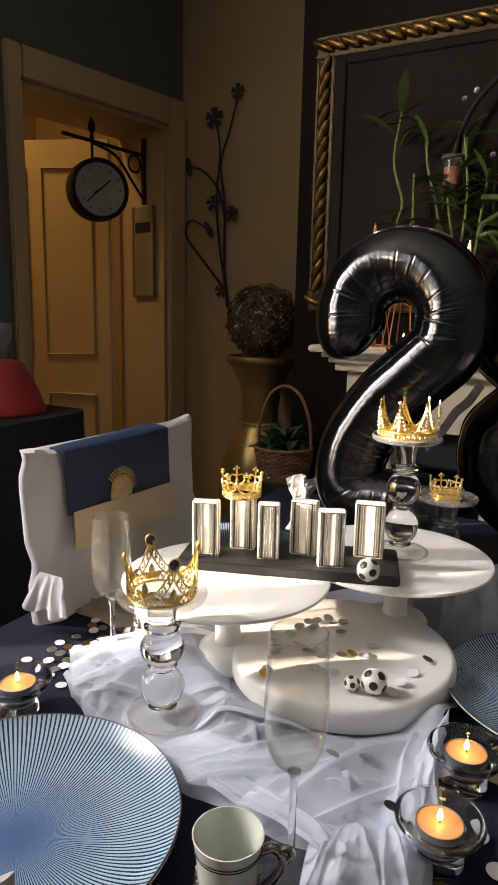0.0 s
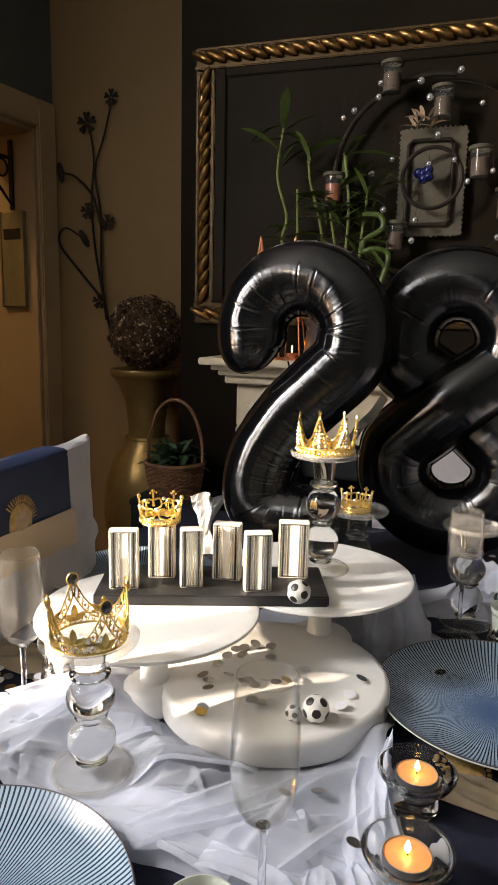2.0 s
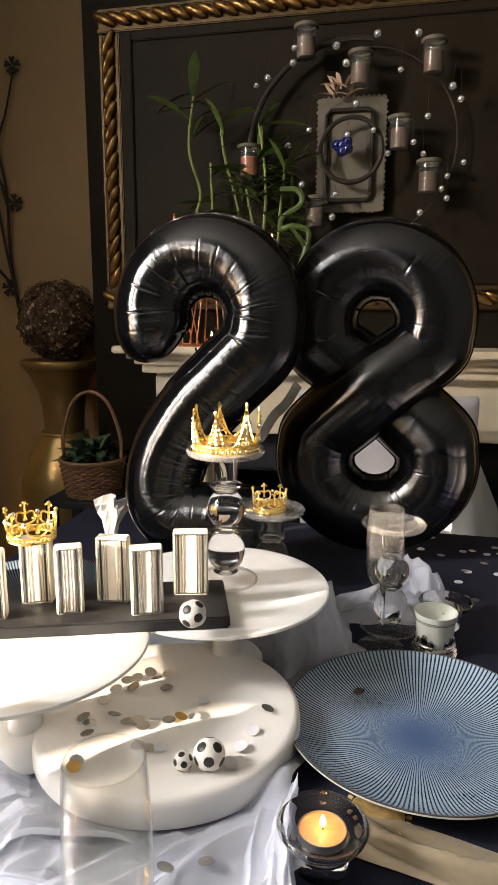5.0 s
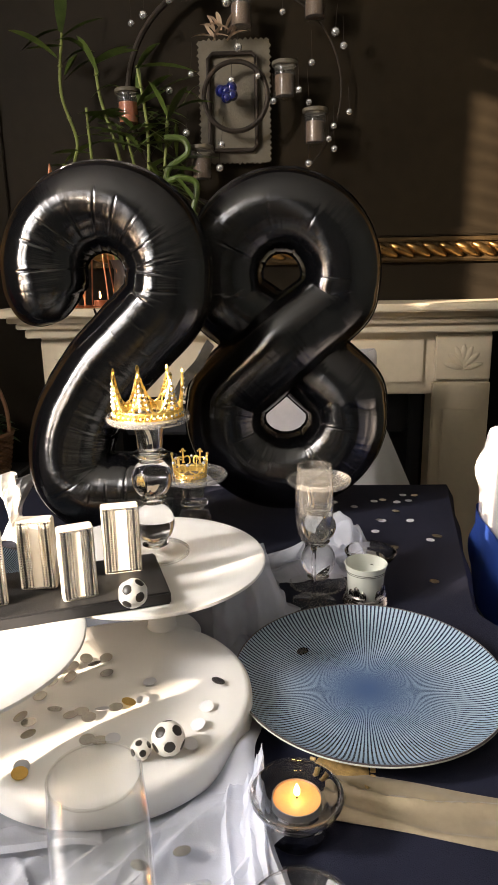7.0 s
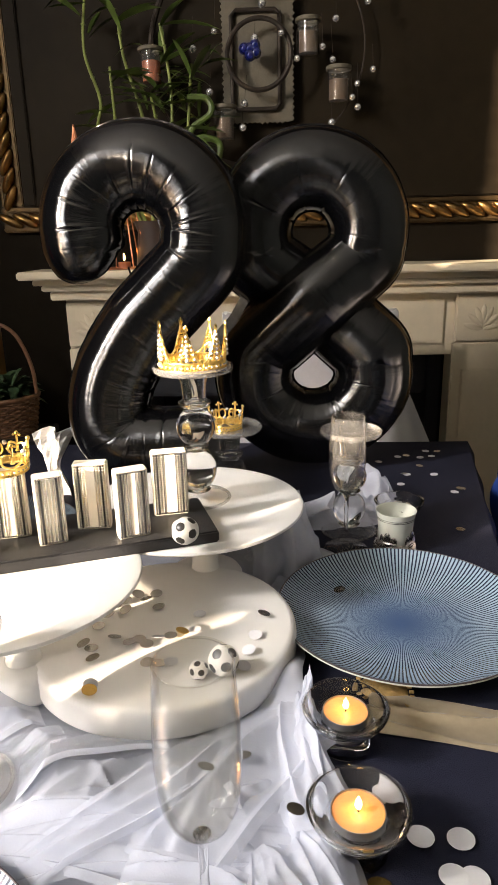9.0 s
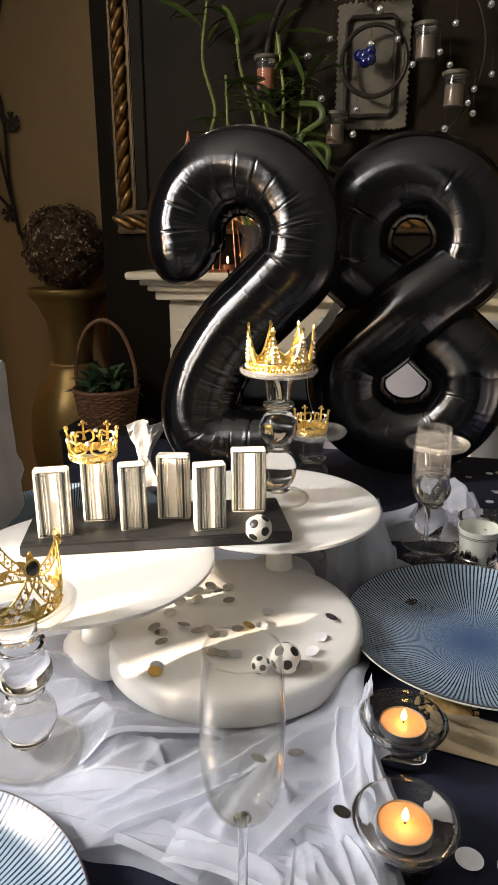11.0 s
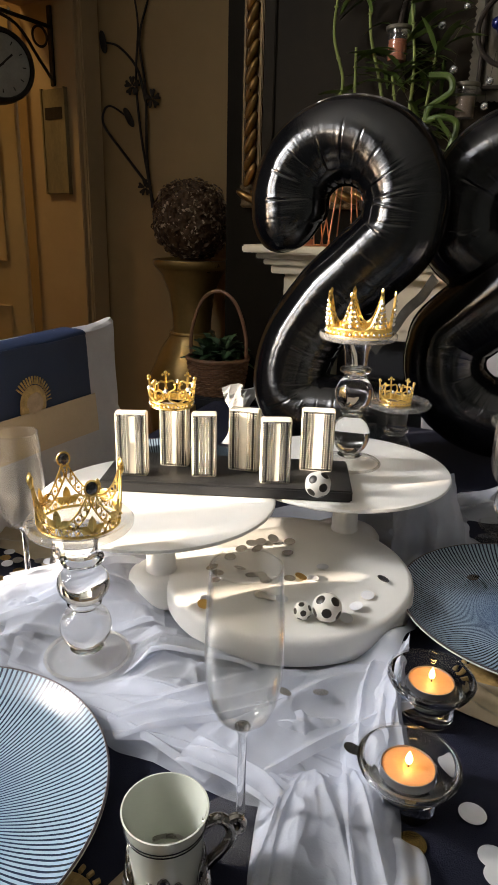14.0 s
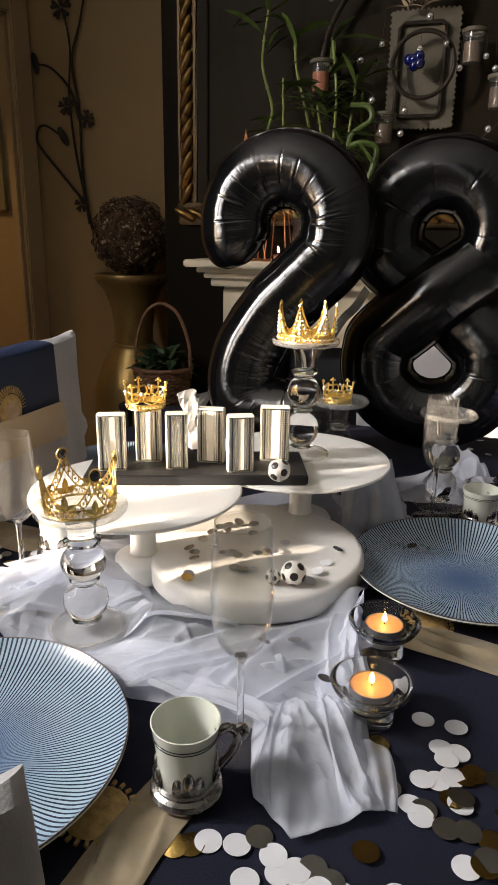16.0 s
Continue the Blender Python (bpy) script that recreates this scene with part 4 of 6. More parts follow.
def crown(name, label, at, r, h, n, style, rz=0):
    """A filigree ring with points: 'leaf' (pierced band, leaves, gems), 'spike' (tall points) or 'loop' (curled loops)."""
    ob = thing(name, label, "crown", at, rz, "gold crowns")
    gold = M["gold_old"] if style == "leaf" else M["gold"]
    flare = 0.12 if style != "spike" else 0.06

    def on(a, z, out=0.0):
        q = r * (1 + flare * z / h) + out
        return (q * math.cos(a), q * math.sin(a), z)
    full = [2 * math.pi * k / 64 for k in range(64)]
    wire = r * (0.025 if style == "leaf" else 0.036)
    part("base_ring", tube([on(a, wire) for a in full], wire * 1.4, 6, True), gold, ob)
    part("band_ring", tube([on(a, h * 0.2) for a in full], wire, 6, True), gold, ob)
    if style != "leaf":
        part("band", lathe([(r * 0.985, wire), (r * 1.0, wire), (r * (1 + flare * 0.2), h * 0.2), (r * (0.985 + flare * 0.2), h * 0.2)], 64), gold, ob)
    bm = bmesh.new()
    zig = 36
    for k in range(zig):
        a0, a1 = 2 * math.pi * k / zig, 2 * math.pi * (k + 1) / zig
        tube([on(a0, h * 0.02), on((a0 + a1) / 2, h * 0.19), on(a1, h * 0.02)], wire * 0.75, 5, bm=bm)
    tagged(part("pierced_band", bm, gold, ob), kind="stuff")
    stones = 20 if style == "leaf" else n * 5
    for k in range(stones):
        gem = new("band_stone", unit_stone if style != "leaf" else unit_bead)
        gem.matrix_basis = Matrix.Translation(on(2 * math.pi * k / stones, h * 0.11, wire)) @ Matrix.Scale(r * 0.045, 4)
        gem.parent = ob
    for k in range(n):
        a, step = 2 * math.pi * k / n, 2 * math.pi / n
        bm = bmesh.new()
        if style == "spike":
            for s in (-1, 1):
                tube(spline([on(a + s * step * 0.48, h * 0.2), on(a + s * step * 0.3, h * 0.3), on(a + s * step * 0.1, h * 0.62), on(a, h * 0.86)], 5), wire * 1.1, 6, bm=bm)
                tube(spline([on(a + s * step * 0.25, h * 0.2), on(a + s * step * 0.10, h * 0.45), on(a, h * 0.58)], 4), wire * 0.8, 5, bm=bm)
            for z in (0.28, 0.38, 0.48, 0.58, 0.68, 0.78):
                spots = [(on(a, h * z, wire * 1.2), r * (0.088 - 0.05 * z))]
                if z < 0.62:
                    spots += [(on(a + s * step * 0.42 * (0.85 - z), h * (z + 0.02), wire), r * 0.044) for s in (-1, 1)]
                for at_, rad in spots:
                    gem = new("rhinestone", unit_stone)
                    gem.matrix_basis = Matrix.Translation(at_) @ Matrix.Scale(rad, 4)
                    gem.parent = ob
        elif style == "leaf":
            for s in (-1, 1):
                rails = []
                for rail in (((0.50, 0.24), (0.40, 0.26), (0.25, 0.40), (0.12, 0.62), (0.035, 0.84)), ((0.44, 0.12), (0.34, 0.13), (0.18, 0.26), (0.07, 0.44), (0.0, 0.60))):
                    rails.append(spline([on(a + s * step * u, h * v) for u, v in rail], 6))
                    tube(rails[-1], wire, 6, bm=bm)
                cells = min(len(rails[0]), len(rails[1])) - 1
                for j in range(2, cells, 4):
                    tube([rails[0][j], rails[1][j + 2]], wire * 0.7, 5, bm=bm)
                    tube([rails[1][j], rails[0][j + 2]], wire * 0.7, 5, bm=bm)
                for j in range(3, cells, 5):
                    ball(bm, (Vector(rails[0][j]) + Vector(rails[1][j])) / 2, wire * 1.7, 1)
        else:
            for s in (-1, 1):
                tube(spline([on(a, h * 0.22), on(a + s * step * 0.38, h * 0.36), on(a + s * step * 0.30, h * 0.62), on(a, h * 0.55), on(a + s * step * 0.05, h * 0.36)], 6), wire * 1.5, 6, bm=bm)
            tube([on(a, h * 0.5), on(a, h * 0.84)], wire * 1.5, 6, bm=bm)
        if style == "spike":
            for z in (0.34, 0.5, 0.66):
                wd = 0.46 * (0.86 - z) ** 0.8
                tube([on(a + s * step * wd, h * z) for s in (-1, -0.5, 0, 0.5, 1)], wire * 0.8, 5, bm=bm)
                tube([on(a - step * wd, h * z), on(a, h * (z + 0.12))], wire * 0.7, 5, bm=bm)
                tube([on(a + step * wd, h * z), on(a, h * (z + 0.12))], wire * 0.7, 5, bm=bm)
        part("point", bm, gold, ob)
        if style == "leaf":
            for turn, low in ((0.0, 0.07), (0.5, 0.20)):
                bm = bmesh.new()
                for tilt, long in ((0.0, 0.33), (-0.95, 0.26), (0.95, 0.26)):
                    prev = None
                    for j in range(8):
                        t = j / 7
                        half = h * 0.062 * math.sin(math.pi * t) ** 0.75 + 0.0002
                        up, along = h * long * t, Vector((math.sin(tilt), math.cos(tilt)))
                        cur = []
                        for off, out in ((-half, 0.0008), (0, 0.0026 - 0.001 * t), (half, 0.0008), (0, 0.0)):
                            e, v = along.x * up + along.y * off, along.y * up - along.x * off
                            cur.append(bm.verts.new(on(a + turn * step + e / r, h * low + v, out)))
                        if prev:
                            for i in range(4):
                                bm.faces.new((prev[i], prev[(i + 1) % 4], cur[(i + 1) % 4], cur[i]))
                        prev = cur
                bmesh.ops.recalc_face_normals(bm, faces=bm.faces[:])
                part("leaf", bm, gold, ob)
            c = Matrix.Translation(on(a, h * 0.90, wire)) @ Matrix.Rotation(a, 4, "Z")
            bm = bmesh.new()
            bmesh.ops.create_icosphere(bm, subdivisions=2, radius=1, matrix=c @ Matrix.Diagonal((r * 0.08, r * 0.145, h * 0.115, 1)))
            gem = part("gem", bm, M["dark_gem"] if k % 2 else gold, ob, "dark oval gem" if k % 2 else "")
            ring = [c @ Vector((0, r * 0.16 * math.cos(q), h * 0.128 * math.sin(q))) for q in (2 * math.pi * j / 24 for j in range(24))]
            part("gem_setting", tube(ring, wire * 1.1, 6, True), gold, gem)
        elif style == "spike":
            bm = bmesh.new()
            m = Matrix.Translation(on(a, h * 0.93)) @ Matrix.Rotation(a, 4, "Z") @ Matrix.Diagonal((r * 0.045, r * 0.07, h * 0.085, 1))
            bmesh.ops.create_icosphere(bm, subdivisions=1, radius=1, matrix=m)
            part("tip", bm, gold, ob)
        else:
            bm = ball(bmesh.new(), on(a, h * 0.9), r * 0.1, 2)
            for s in (-1, 1):
                ball(bm, on(a + s * step * 0.14, h * 0.84), r * 0.07, 1)
            part("tip", bm, gold, ob)
            part("stone", ball(bmesh.new(), on(a + step * 0.5, h * 0.62), r * 0.11, 2), M["bead_crystal"], ob, "clear round stone")
    return ob


# ---- glass candlesticks ----
def candlestick(at, h, dish, k, label):
    """Solid glass: a foot, two globes with collars and a flat dish."""
    ob = thing("candlestick", label, "candlestick", at, 0, "glass candlesticks")
    f = h / 0.165
    foot = [(0, 0.0005), (0.033, 0.0005), (0.047, 0.0), (0.050, 0.003), (0.048, 0.006), (0.032, 0.009), (0.019, 0.0115), (0, 0.0118)]
    part("foot", lathe([(r * k, z * f) for r, z in foot], 56), M["thick_glass"], ob)
    prof = [(0, 0.0122), (0.0175, 0.0122), (0.020, 0.014)]
    prof += [(0.030 * math.cos(radians(a)), 0.040 + 0.027 * math.sin(radians(a))) for a in range(-60, 61, 12)]
    prof += [(0.0165, 0.066), (0.020, 0.069), (0.0165, 0.0715)]
    prof += [(0.030 * math.cos(radians(a)), 0.092 + 0.024 * math.sin(radians(a))) for a in range(-54, 55, 12)]
    prof += [(0.017, 0.115), (0.024, 0.1185), (0.025, 0.122), (0.0175, 0.1255), (0.0195, 0.142), (0.023, 0.153)]
    prof = [(r * k, z * f) for r, z in prof]
    z = 0.1565 * f
    part("stem", lathe(prof + [(0.024 * k, z - 0.001), (0, z - 0.001)], 56), M["glass"], ob)
    part("dish", lathe([(0, z), (dish - 0.005, z), (dish - 0.001, z + 0.0012), (dish + 0.0015, z + 0.004), (dish + 0.002, z + 0.008), (dish, z + 0.0105), (dish - 0.003, z + 0.010), (dish - 0.006, z + 0.0068), (dish - 0.009, z + 0.006),
                          (0, z + 0.006)], 72), M["dish_glass"], ob)
    rim = [(0.0488 * k * math.cos(q), 0.0488 * k * math.sin(q), 0.0032 * f) for q in (2 * math.pi * j / 72 for j in range(72))]
    part("foot_rim", tube(rim, 0.0022, 8, True), M["dish_glass"], ob)
    return z + 0.0062


z = candlestick((-0.430, 0.636, T + 0.006), 0.160, 0.052, 0.90, "clear glass globe candlestick standing on white voile")
crown("crown", "aged gold filigree crown with dark gems on a candlestick", (-0.430, 0.636, T + 0.006 + z), 0.0395, 0.058, 4, "leaf", 54)
z = candlestick((-0.256, 1.030, PZ + 0.001), 0.190, 0.051, 0.88, "tall clear glass globe candlestick on the display stand")
crown("crown", "bright gold pointed crown on a tall glass candlestick", (-0.256, 1.030, PZ + 0.001 + z), 0.0425, 0.060, 7, "spike", 12)
z = candlestick((-0.226, 1.215, T + 0.001), 0.178, 0.052, 0.9, "clear glass candlestick behind the display stand")
crown("crown", "small gold loop crown with clear stones", (-0.230, 1.212, T + 0.001 + z), 0.025, 0.040, 6, "loop")
candlestick((-0.030, 1.190, T + 0.001), 0.176, 0.047, 0.9, "empty clear glass globe candlestick on the tablecloth")
sm = pose(-0.386, 0.898, PZ, 0, 0, 19)
c = sm @ Vector((-0.076, 0.004, 0.1000))
crown("crown", "small gold loop crown resting on the jewelled bars", tuple(c), 0.0275, 0.041, 6, "loop", 15)


# ---- champagne flutes ----
def flute(at, h, label):
    ob = thing("champagne_flute", label, "glass", at, 0, "champagne flutes")
    k = h / 0.2286
    base = [(0, 0.003), (0.006, 0.0025), (0.030, 0.001), (0.0335, 0.0), (0.0335, 0.001), (0.020, 0.003), (0.006, 0.006), (0.0036, 0.012), (0, 0.0122)]
    part("foot", lathe([(r, z * k) for r, z in base], 56), M["thin_glass"], ob)
    part("stem", lathe([(r, z * k) for r, z in ((0, 0.0123), (0.0036, 0.0123), (0.0032, 0.06), (0.0035, 0.088), (0.0060, 0.0965), (0, 0.0966))], 24), M["glass"], ob)
    bowl = [(0, 0.0968), (0.006, 0.0970), (0.0125, 0.1015), (0.0195, 0.109), (0.0245, 0.121), (0.0272, 0.138), (0.0281, 0.158), (0.0274, 0.185), (0.0261, 0.210), (0.0248, 0.228)]
    inner = [(r - 0.0011, z) for r, z in bowl[:1:-1]]
    part("bowl", lathe([(r, z * k) for r, z in bowl + inner[:-1] + [(0.009, 0.1050), (0, 0.1030)]], 64), M["thin_glass"], ob)
    part("rim", tube([(0.0243 * math.cos(a), 0.0243 * math.sin(a), 0.2284 * k) for a in (2 * math.pi * j / 56 for j in range(56))], 0.0008, 8, True), M["thick_glass"], ob)
    return ob


flute((-0.195, 0.508, T + 0.006), 0.228, "empty clear champagne flute standing on voile")
flute((-0.577, 0.717, T + 0.001), 0.213, "empty clear champagne flute beside scattered confetti")
flute((-0.041, 1.128, T + 0.001), 0.216, "empty clear champagne flute beside a porcelain cup")


# ---- porcelain cups in pewter holders ----
def cup(at, rz, label, wide=1.0, tall=0.87):
    ob = thing("cup", label, "cup", at, rz, "porcelain cups")
    ob.matrix_basis = ob.matrix_basis @ Matrix.Diagonal((wide, wide, tall, 1))
    out = [(0, 0.010), (0.026, 0.010), (0.0272, 0.014), (0.0285, 0.040), (0.0300, 0.062), (0.0328, 0.079), (0.0335, 0.082)]
    inn = [(0.0322, 0.0822), (0.0312, 0.078), (0.0284, 0.060), (0.0268, 0.040), (0.0255, 0.016), (0, 0.014)]
    part("cup_body", lathe(out + inn, 56), M["porcelain"], ob)
    for z in (0.0665, 0.0700):
        r = 0.0300 + (z - 0.062) * 0.165 + 0.0003
        part("painted_line", tube([(r * math.cos(a), r * math.sin(a), z) for a in (2 * math.pi * k / 56 for k in range(56))], 0.0005, 5, True), M["bead_black"], ob)
    part("pewter_base", lathe([(0, 0), (0.0345, 0), (0.0355, 0.003), (0.033, 0.006), (0.0345, 0.009), (0.031, 0.012), (0.0315, 0.015), (0.0288, 0.018), (0.0278, 0.0105), (0, 0.0095)], 56), M["silver"], ob, "stepped pewter base")
    for k in range(4):
        a = radians(-97 + 90 * k)
        bm = bmesh.new()
        for s, hh, wd in ((-0.36, 0.036, 0.0052), (0, 0.043, 0.0058), (0.36, 0.036, 0.0052)):
            q = a + s
            m = Matrix.Translation((0.0292 * math.cos(q), 0.0292 * math.sin(q), hh - 0.010)) @ Matrix.Rotation(q, 4, "Z") @ Matrix.Diagonal((0.0022, wd, 0.012, 1))
            bmesh.ops.create_uvsphere(bm, u_segments=12, v_segments=8, radius=1, matrix=m)
        tube([(0.0290 * math.cos(a + t), 0.0290 * math.sin(a + t), 0.022) for t in (-0.5, -0.25, 0, 0.25, 0.5)], 0.0042, 8, bm=bm)
        part("pewter_crown", bm, M["silver"], ob, "small pewter crown motif")
    curl = spline([(0.030, 0, 0.060), (0.040, 0, 0.064), (0.048, 0, 0.058), (0.051, 0, 0.046), (0.046, 0, 0.034), (0.036, 0, 0.022), (0.031, 0, 0.016)], 8)
    part("handle", tube(curl, 0.0046, 10), M["silver"], ob, "curled pewter handle")
    roll = spline([(0.046, 0, 0.058), (0.055, 0, 0.062), (0.060, 0, 0.055), (0.056, 0, 0.049), (0.051, 0, 0.053)], 6)
    part("scroll", tube(roll, 0.0038, 8), M["silver"], ob)
    return ob


cup((-0.223, 0.443, T + 0.006), 33, "white porcelain cup with pewter base and scrolled handle", 0.89, 0.87)
cup((0.036, 1.130, T + 0.001), 62, "white porcelain cup with pewter base by the striped plate", 0.94, 0.78)
cup((-0.570, 0.803, T + 0.006), 150, "white porcelain cup standing on the tan sash")


# ---- striped plates ----
def plate(at, rz, label, r=0.156):
    ob = thing("plate", label, "plate", at, rz, "striped plates")
    top = [(0, 0.0065), (r * 0.35, 0.0070), (r * 0.62, 0.0100), (r * 0.82, 0.0180), (r * 0.93, 0.0265), (r * 0.988, 0.0330)]
    fine = [(max(0.0, p.x), p.z) for p in spline([(a, 0, b) for a, b in top], 8)]
    part("glazed_face", lathe(fine, 128), M["plate"], ob)
    part("underside", lathe([(r * 0.988, 0.0331), (r, 0.0325), (r, 0.0305), (r * 0.92, 0.0215), (r * 0.80, 0.0130), (r * 0.62, 0.0050), (r * 0.55, 0.0035), (r * 0.53, 0.0), (r * 0.49, 0.0), (r * 0.48, 0.003), (0, 0.003)], 96),
         M["porcelain"], ob)
    part("rim_line", tube([((r * 0.994) * math.cos(a), (r * 0.994) * math.sin(a), 0.0327) for a in (2 * math.pi * k / 128 for k in range(128))], 0.0010, 6, True), M["plate_rim"], ob, "brown edge line")
    return ob


plate((0.008, 0.905, T + 0.001), 0, "blue and white radial striped plate on a gold runner")
plate((-0.432, 0.405, T + 0.001), 70, "blue and white radial striped plate beside voile")
plate((-0.62, 1.12, T + 0.001), 30, "dark striped plate in front of the covered chair")


# ---- tea lights ----
def tealight(at, label, lit=True):
    ob = thing("tealight_holder", label, "candle holder", at, 0, "tea light holders")
    out = [(0, 0.0), (0.023, 0.0), (0.0245, 0.002), (0.0240, 0.010), (0.0220, 0.015), (0.0240, 0.021), (0.0300, 0.027), (0.0370, 0.034), (0.0408, 0.0405), (0.0412, 0.0430)]
    inn = [(0.0400, 0.0440), (0.0380, 0.0430), (0.0330, 0.0385), (0.0270, 0.0350), (0.0245, 0.0345), (0.0232, 0.0330), (0.0230, 0.0180), (0, 0.0170)]
    part("glass_holder", lathe(out + inn, 64), M["glass"], ob)
    part("rim", tube([(0.0404 * math.cos(a), 0.0404 * math.sin(a), 0.0438) for a in (2 * math.pi * k / 56 for k in range(56))], 0.0019, 8, True), M["thick_glass"], ob)
    part("inner_lip", tube([(0.0248 * math.cos(a), 0.0248 * math.sin(a), 0.0348) for a in (2 * math.pi * k / 56 for k in range(56))], 0.0010, 8, True), M["thick_glass"], ob)
    if not lit:
        return ob
    cnd = part("candle", lathe([(0, 0.0180), (0.0210, 0.0180), (0.0218, 0.020), (0.0220, 0.0392), (0.0214, 0.0395), (0.0211, 0.0372), (0, 0.0367)], 40), M["tin"], ob, "aluminium tea light cup")
    part("wax", lathe([(0.0209, 0.0367), (0.0209, 0.0381), (0.017, 0.0384), (0.006, 0.0379), (0, 0.0379)], 40), M["wax"], cnd, "melted wax with painted flame glow")
    part("wick", tube([(0, 0, 0.0374), (0.0004, 0, 0.0425)], 0.0008, 6), M["wick"], cnd)
    part("flame", lathe([(0, 0.0405), (0.0021, 0.0422), (0.0029, 0.0448), (0.0023, 0.0482), (0.0010, 0.0515), (0, 0.0535)], 14), M["flame"], cnd, "small candle flame")
    return ob


for p in ((-0.083, 0.588), (-0.082, 0.704), (-0.592, 0.556)):
    tealight((*p, T + 0.001), "lit tea light in a flared clear glass holder")
tealight((0.056, 1.218, T + 0.001), "empty flared clear glass tea light holder", False)
tealight((-0.49, 1.02, T + 0.001), "lit tea light in clear glass behind the sign")


# ---- small footballs ----
def football(at, r, turn, label):
    bm = bmesh.new()
    bmesh.ops.create_icosphere(bm, subdivisions=5, radius=r)
    ico = bmesh.new()
    bmesh.ops.create_icosphere(ico, subdivisions=1, radius=1)
    poles = [v.co.normalized() for v in ico.verts]
    ico.free()
    for f in bm.faces:
        c = f.calc_center_median().normalized()
        f.material_index = 1 if max(c.dot(p) for p in poles) > math.cos(radians(19.5)) else 0
    ob = link("football", bm, M["ball_white"])
    ob.data.materials.append(M["ball_black"])
    ob.matrix_basis = pose(*at, *turn)
    return tagged(ob, label, "ball", "toy footballs")


football((-0.2515, 0.862, PZ + 0.015 + 0.0160), 0.0160, (12, 30, 20), "tiny black and white football on the sign board")
football((-0.2020, 0.755, T + 0.0425 + 0.0160), 0.0160, (40, 10, 60), "tiny black and white football on the white drum")
football((-0.2270, 0.747, T + 0.0425 + 0.0100), 0.0100, (70, 40, 10), "very small black and white football on the drum")


# ---- white voile runner under and round the stand ----
def make_ridges(n, seed, u0, u1, v0, v1, lean, spread, lmin, lmax):
    """Random fold lines: start, direction, length, width, height."""
    rg = random.Random(seed)
    out = []
    for _ in range(n):
        q = radians(lean + rg.gauss(0, spread))
        out.append((rg.uniform(u0, u1), rg.uniform(v0, v1), math.cos(q), math.sin(q), rg.uniform(lmin, lmax), rg.uniform(0.003, 0.008), rg.uniform(0.003, 0.009), rg.uniform(-7, 7)))
    return out


RIDGES = make_ridges(40, 3, -0.62, -0.12, 0.54, 0.98, 22, 22, 0.08, 0.22) + make_ridges(18, 9, -0.60, -0.12, 0.54, 0.80, -50, 24, 0.05, 0.13)
SHARP = random.Random(31)
RIDGES += [(SHARP.uniform(-0.58, -0.12), SHARP.uniform(0.54, 0.74), math.cos(q), math.sin(q), SHARP.uniform(0.06, 0.18), SHARP.uniform(0.0016, 0.0030), SHARP.uniform(0.003, 0.006), SHARP.uniform(-4, 4))
           for q in (radians(SHARP.choice((12, 12, 28, 40, -55, -68)) + SHARP.uniform(-9, 9)) for _ in range(60))]


def swell(u, v):
    heap = 0.034 * math.exp(-((u + 0.480) / 0.050) ** 2 - ((v - 0.752) / 0.055) ** 2) + 0.012 * math.exp(-((u + 0.345) / 0.05) ** 2 - ((v - 0.640) / 0.03) ** 2)
    return 0.008 + 0.012 * noise.noise((u * 7, v * 7, 0.5)) + heap


def fold(u, v):
    """Height in metres of crossing creases and soft swells."""
    z = swell(u, v)
    for x, y, c, s, ln, w, h, bow in RIDGES:
        dx, dy = u - x, v - y
        t = dx * c + dy * s
        if abs(t) > ln * 0.6:
            continue
        d = -dx * s + dy * c + bow * t * t
        if abs(d) > 3.2 * w:
            continue
        side = w if d > 0 else w * 1.9
        z += h * math.exp(-abs(d / side) ** 1.5) * max(0, 1 - (2 * t / ln) ** 2)
    return min(z, 0.050)


def along(pts):
    fine = spline([(x, y, 0) for x, y in pts], 12)

    def at(a):
        x = a * (len(fine) - 1)
        i = min(int(x), len(fine) - 2)
        return fine[i].lerp(fine[i + 1], x - i)
    return at


front = along([(-0.600, 0.640), (-0.520, 0.590), (-0.420, 0.560), (-0.330, 0.540), (-0.240, 0.530), (-0.175, 0.540), (-0.130, 0.600)])
rear = along([(-0.610, 0.680), (-0.560, 0.760), (-0.500, 0.930), (-0.400, 1.080), (-0.300, 1.180), (-0.200, 1.170), (-0.108, 0.960)])


def voile_body(a, b):
    p = front(a).lerp(rear(a), b)
    u, v = p.x + 0.006 * noise.noise((a * 9, b * 9, 1.0)), p.y + 0.008 * noise.noise((a * 11, b * 8, 5.0))
    edge = min(1, 8 * min(a, 1 - a, b, 1 - b) + 0.15)
    drum = math.hypot(u + 0.28, v - 0.85)
    keep = min(1, max(0, (drum - 0.150) / 0.05))
    corner = math.exp(-((u + 0.128) / 0.03) ** 2 - ((v - 0.775) / 0.05) ** 2)
    z = T + 0.0035 + fold(u, v) * edge * keep + 0.030 * corner
    stick = math.hypot(u + 0.430, v - 0.636)
    if stick < 0.09:
        k = min(1, max(0, (stick - 0.048) / 0.04))
        z = (T + 0.0035) * (1 - k) + z * k
    glass = math.hypot(u + 0.195, v - 0.508)
    if glass < 0.07:
        k = min(1, max(0, (glass - 0.036) / 0.03))
        z = (T + 0.0030) * (1 - k) + z * k
    return (u, v, z)


left = along([(-0.197, 0.563), (-0.190, 0.520), (-0.176, 0.482), (-0.162, 0.451)])
right = along([(-0.100, 0.625), (-0.080, 0.567), (-0.068, 0.515), (-0.057, 0.471)])


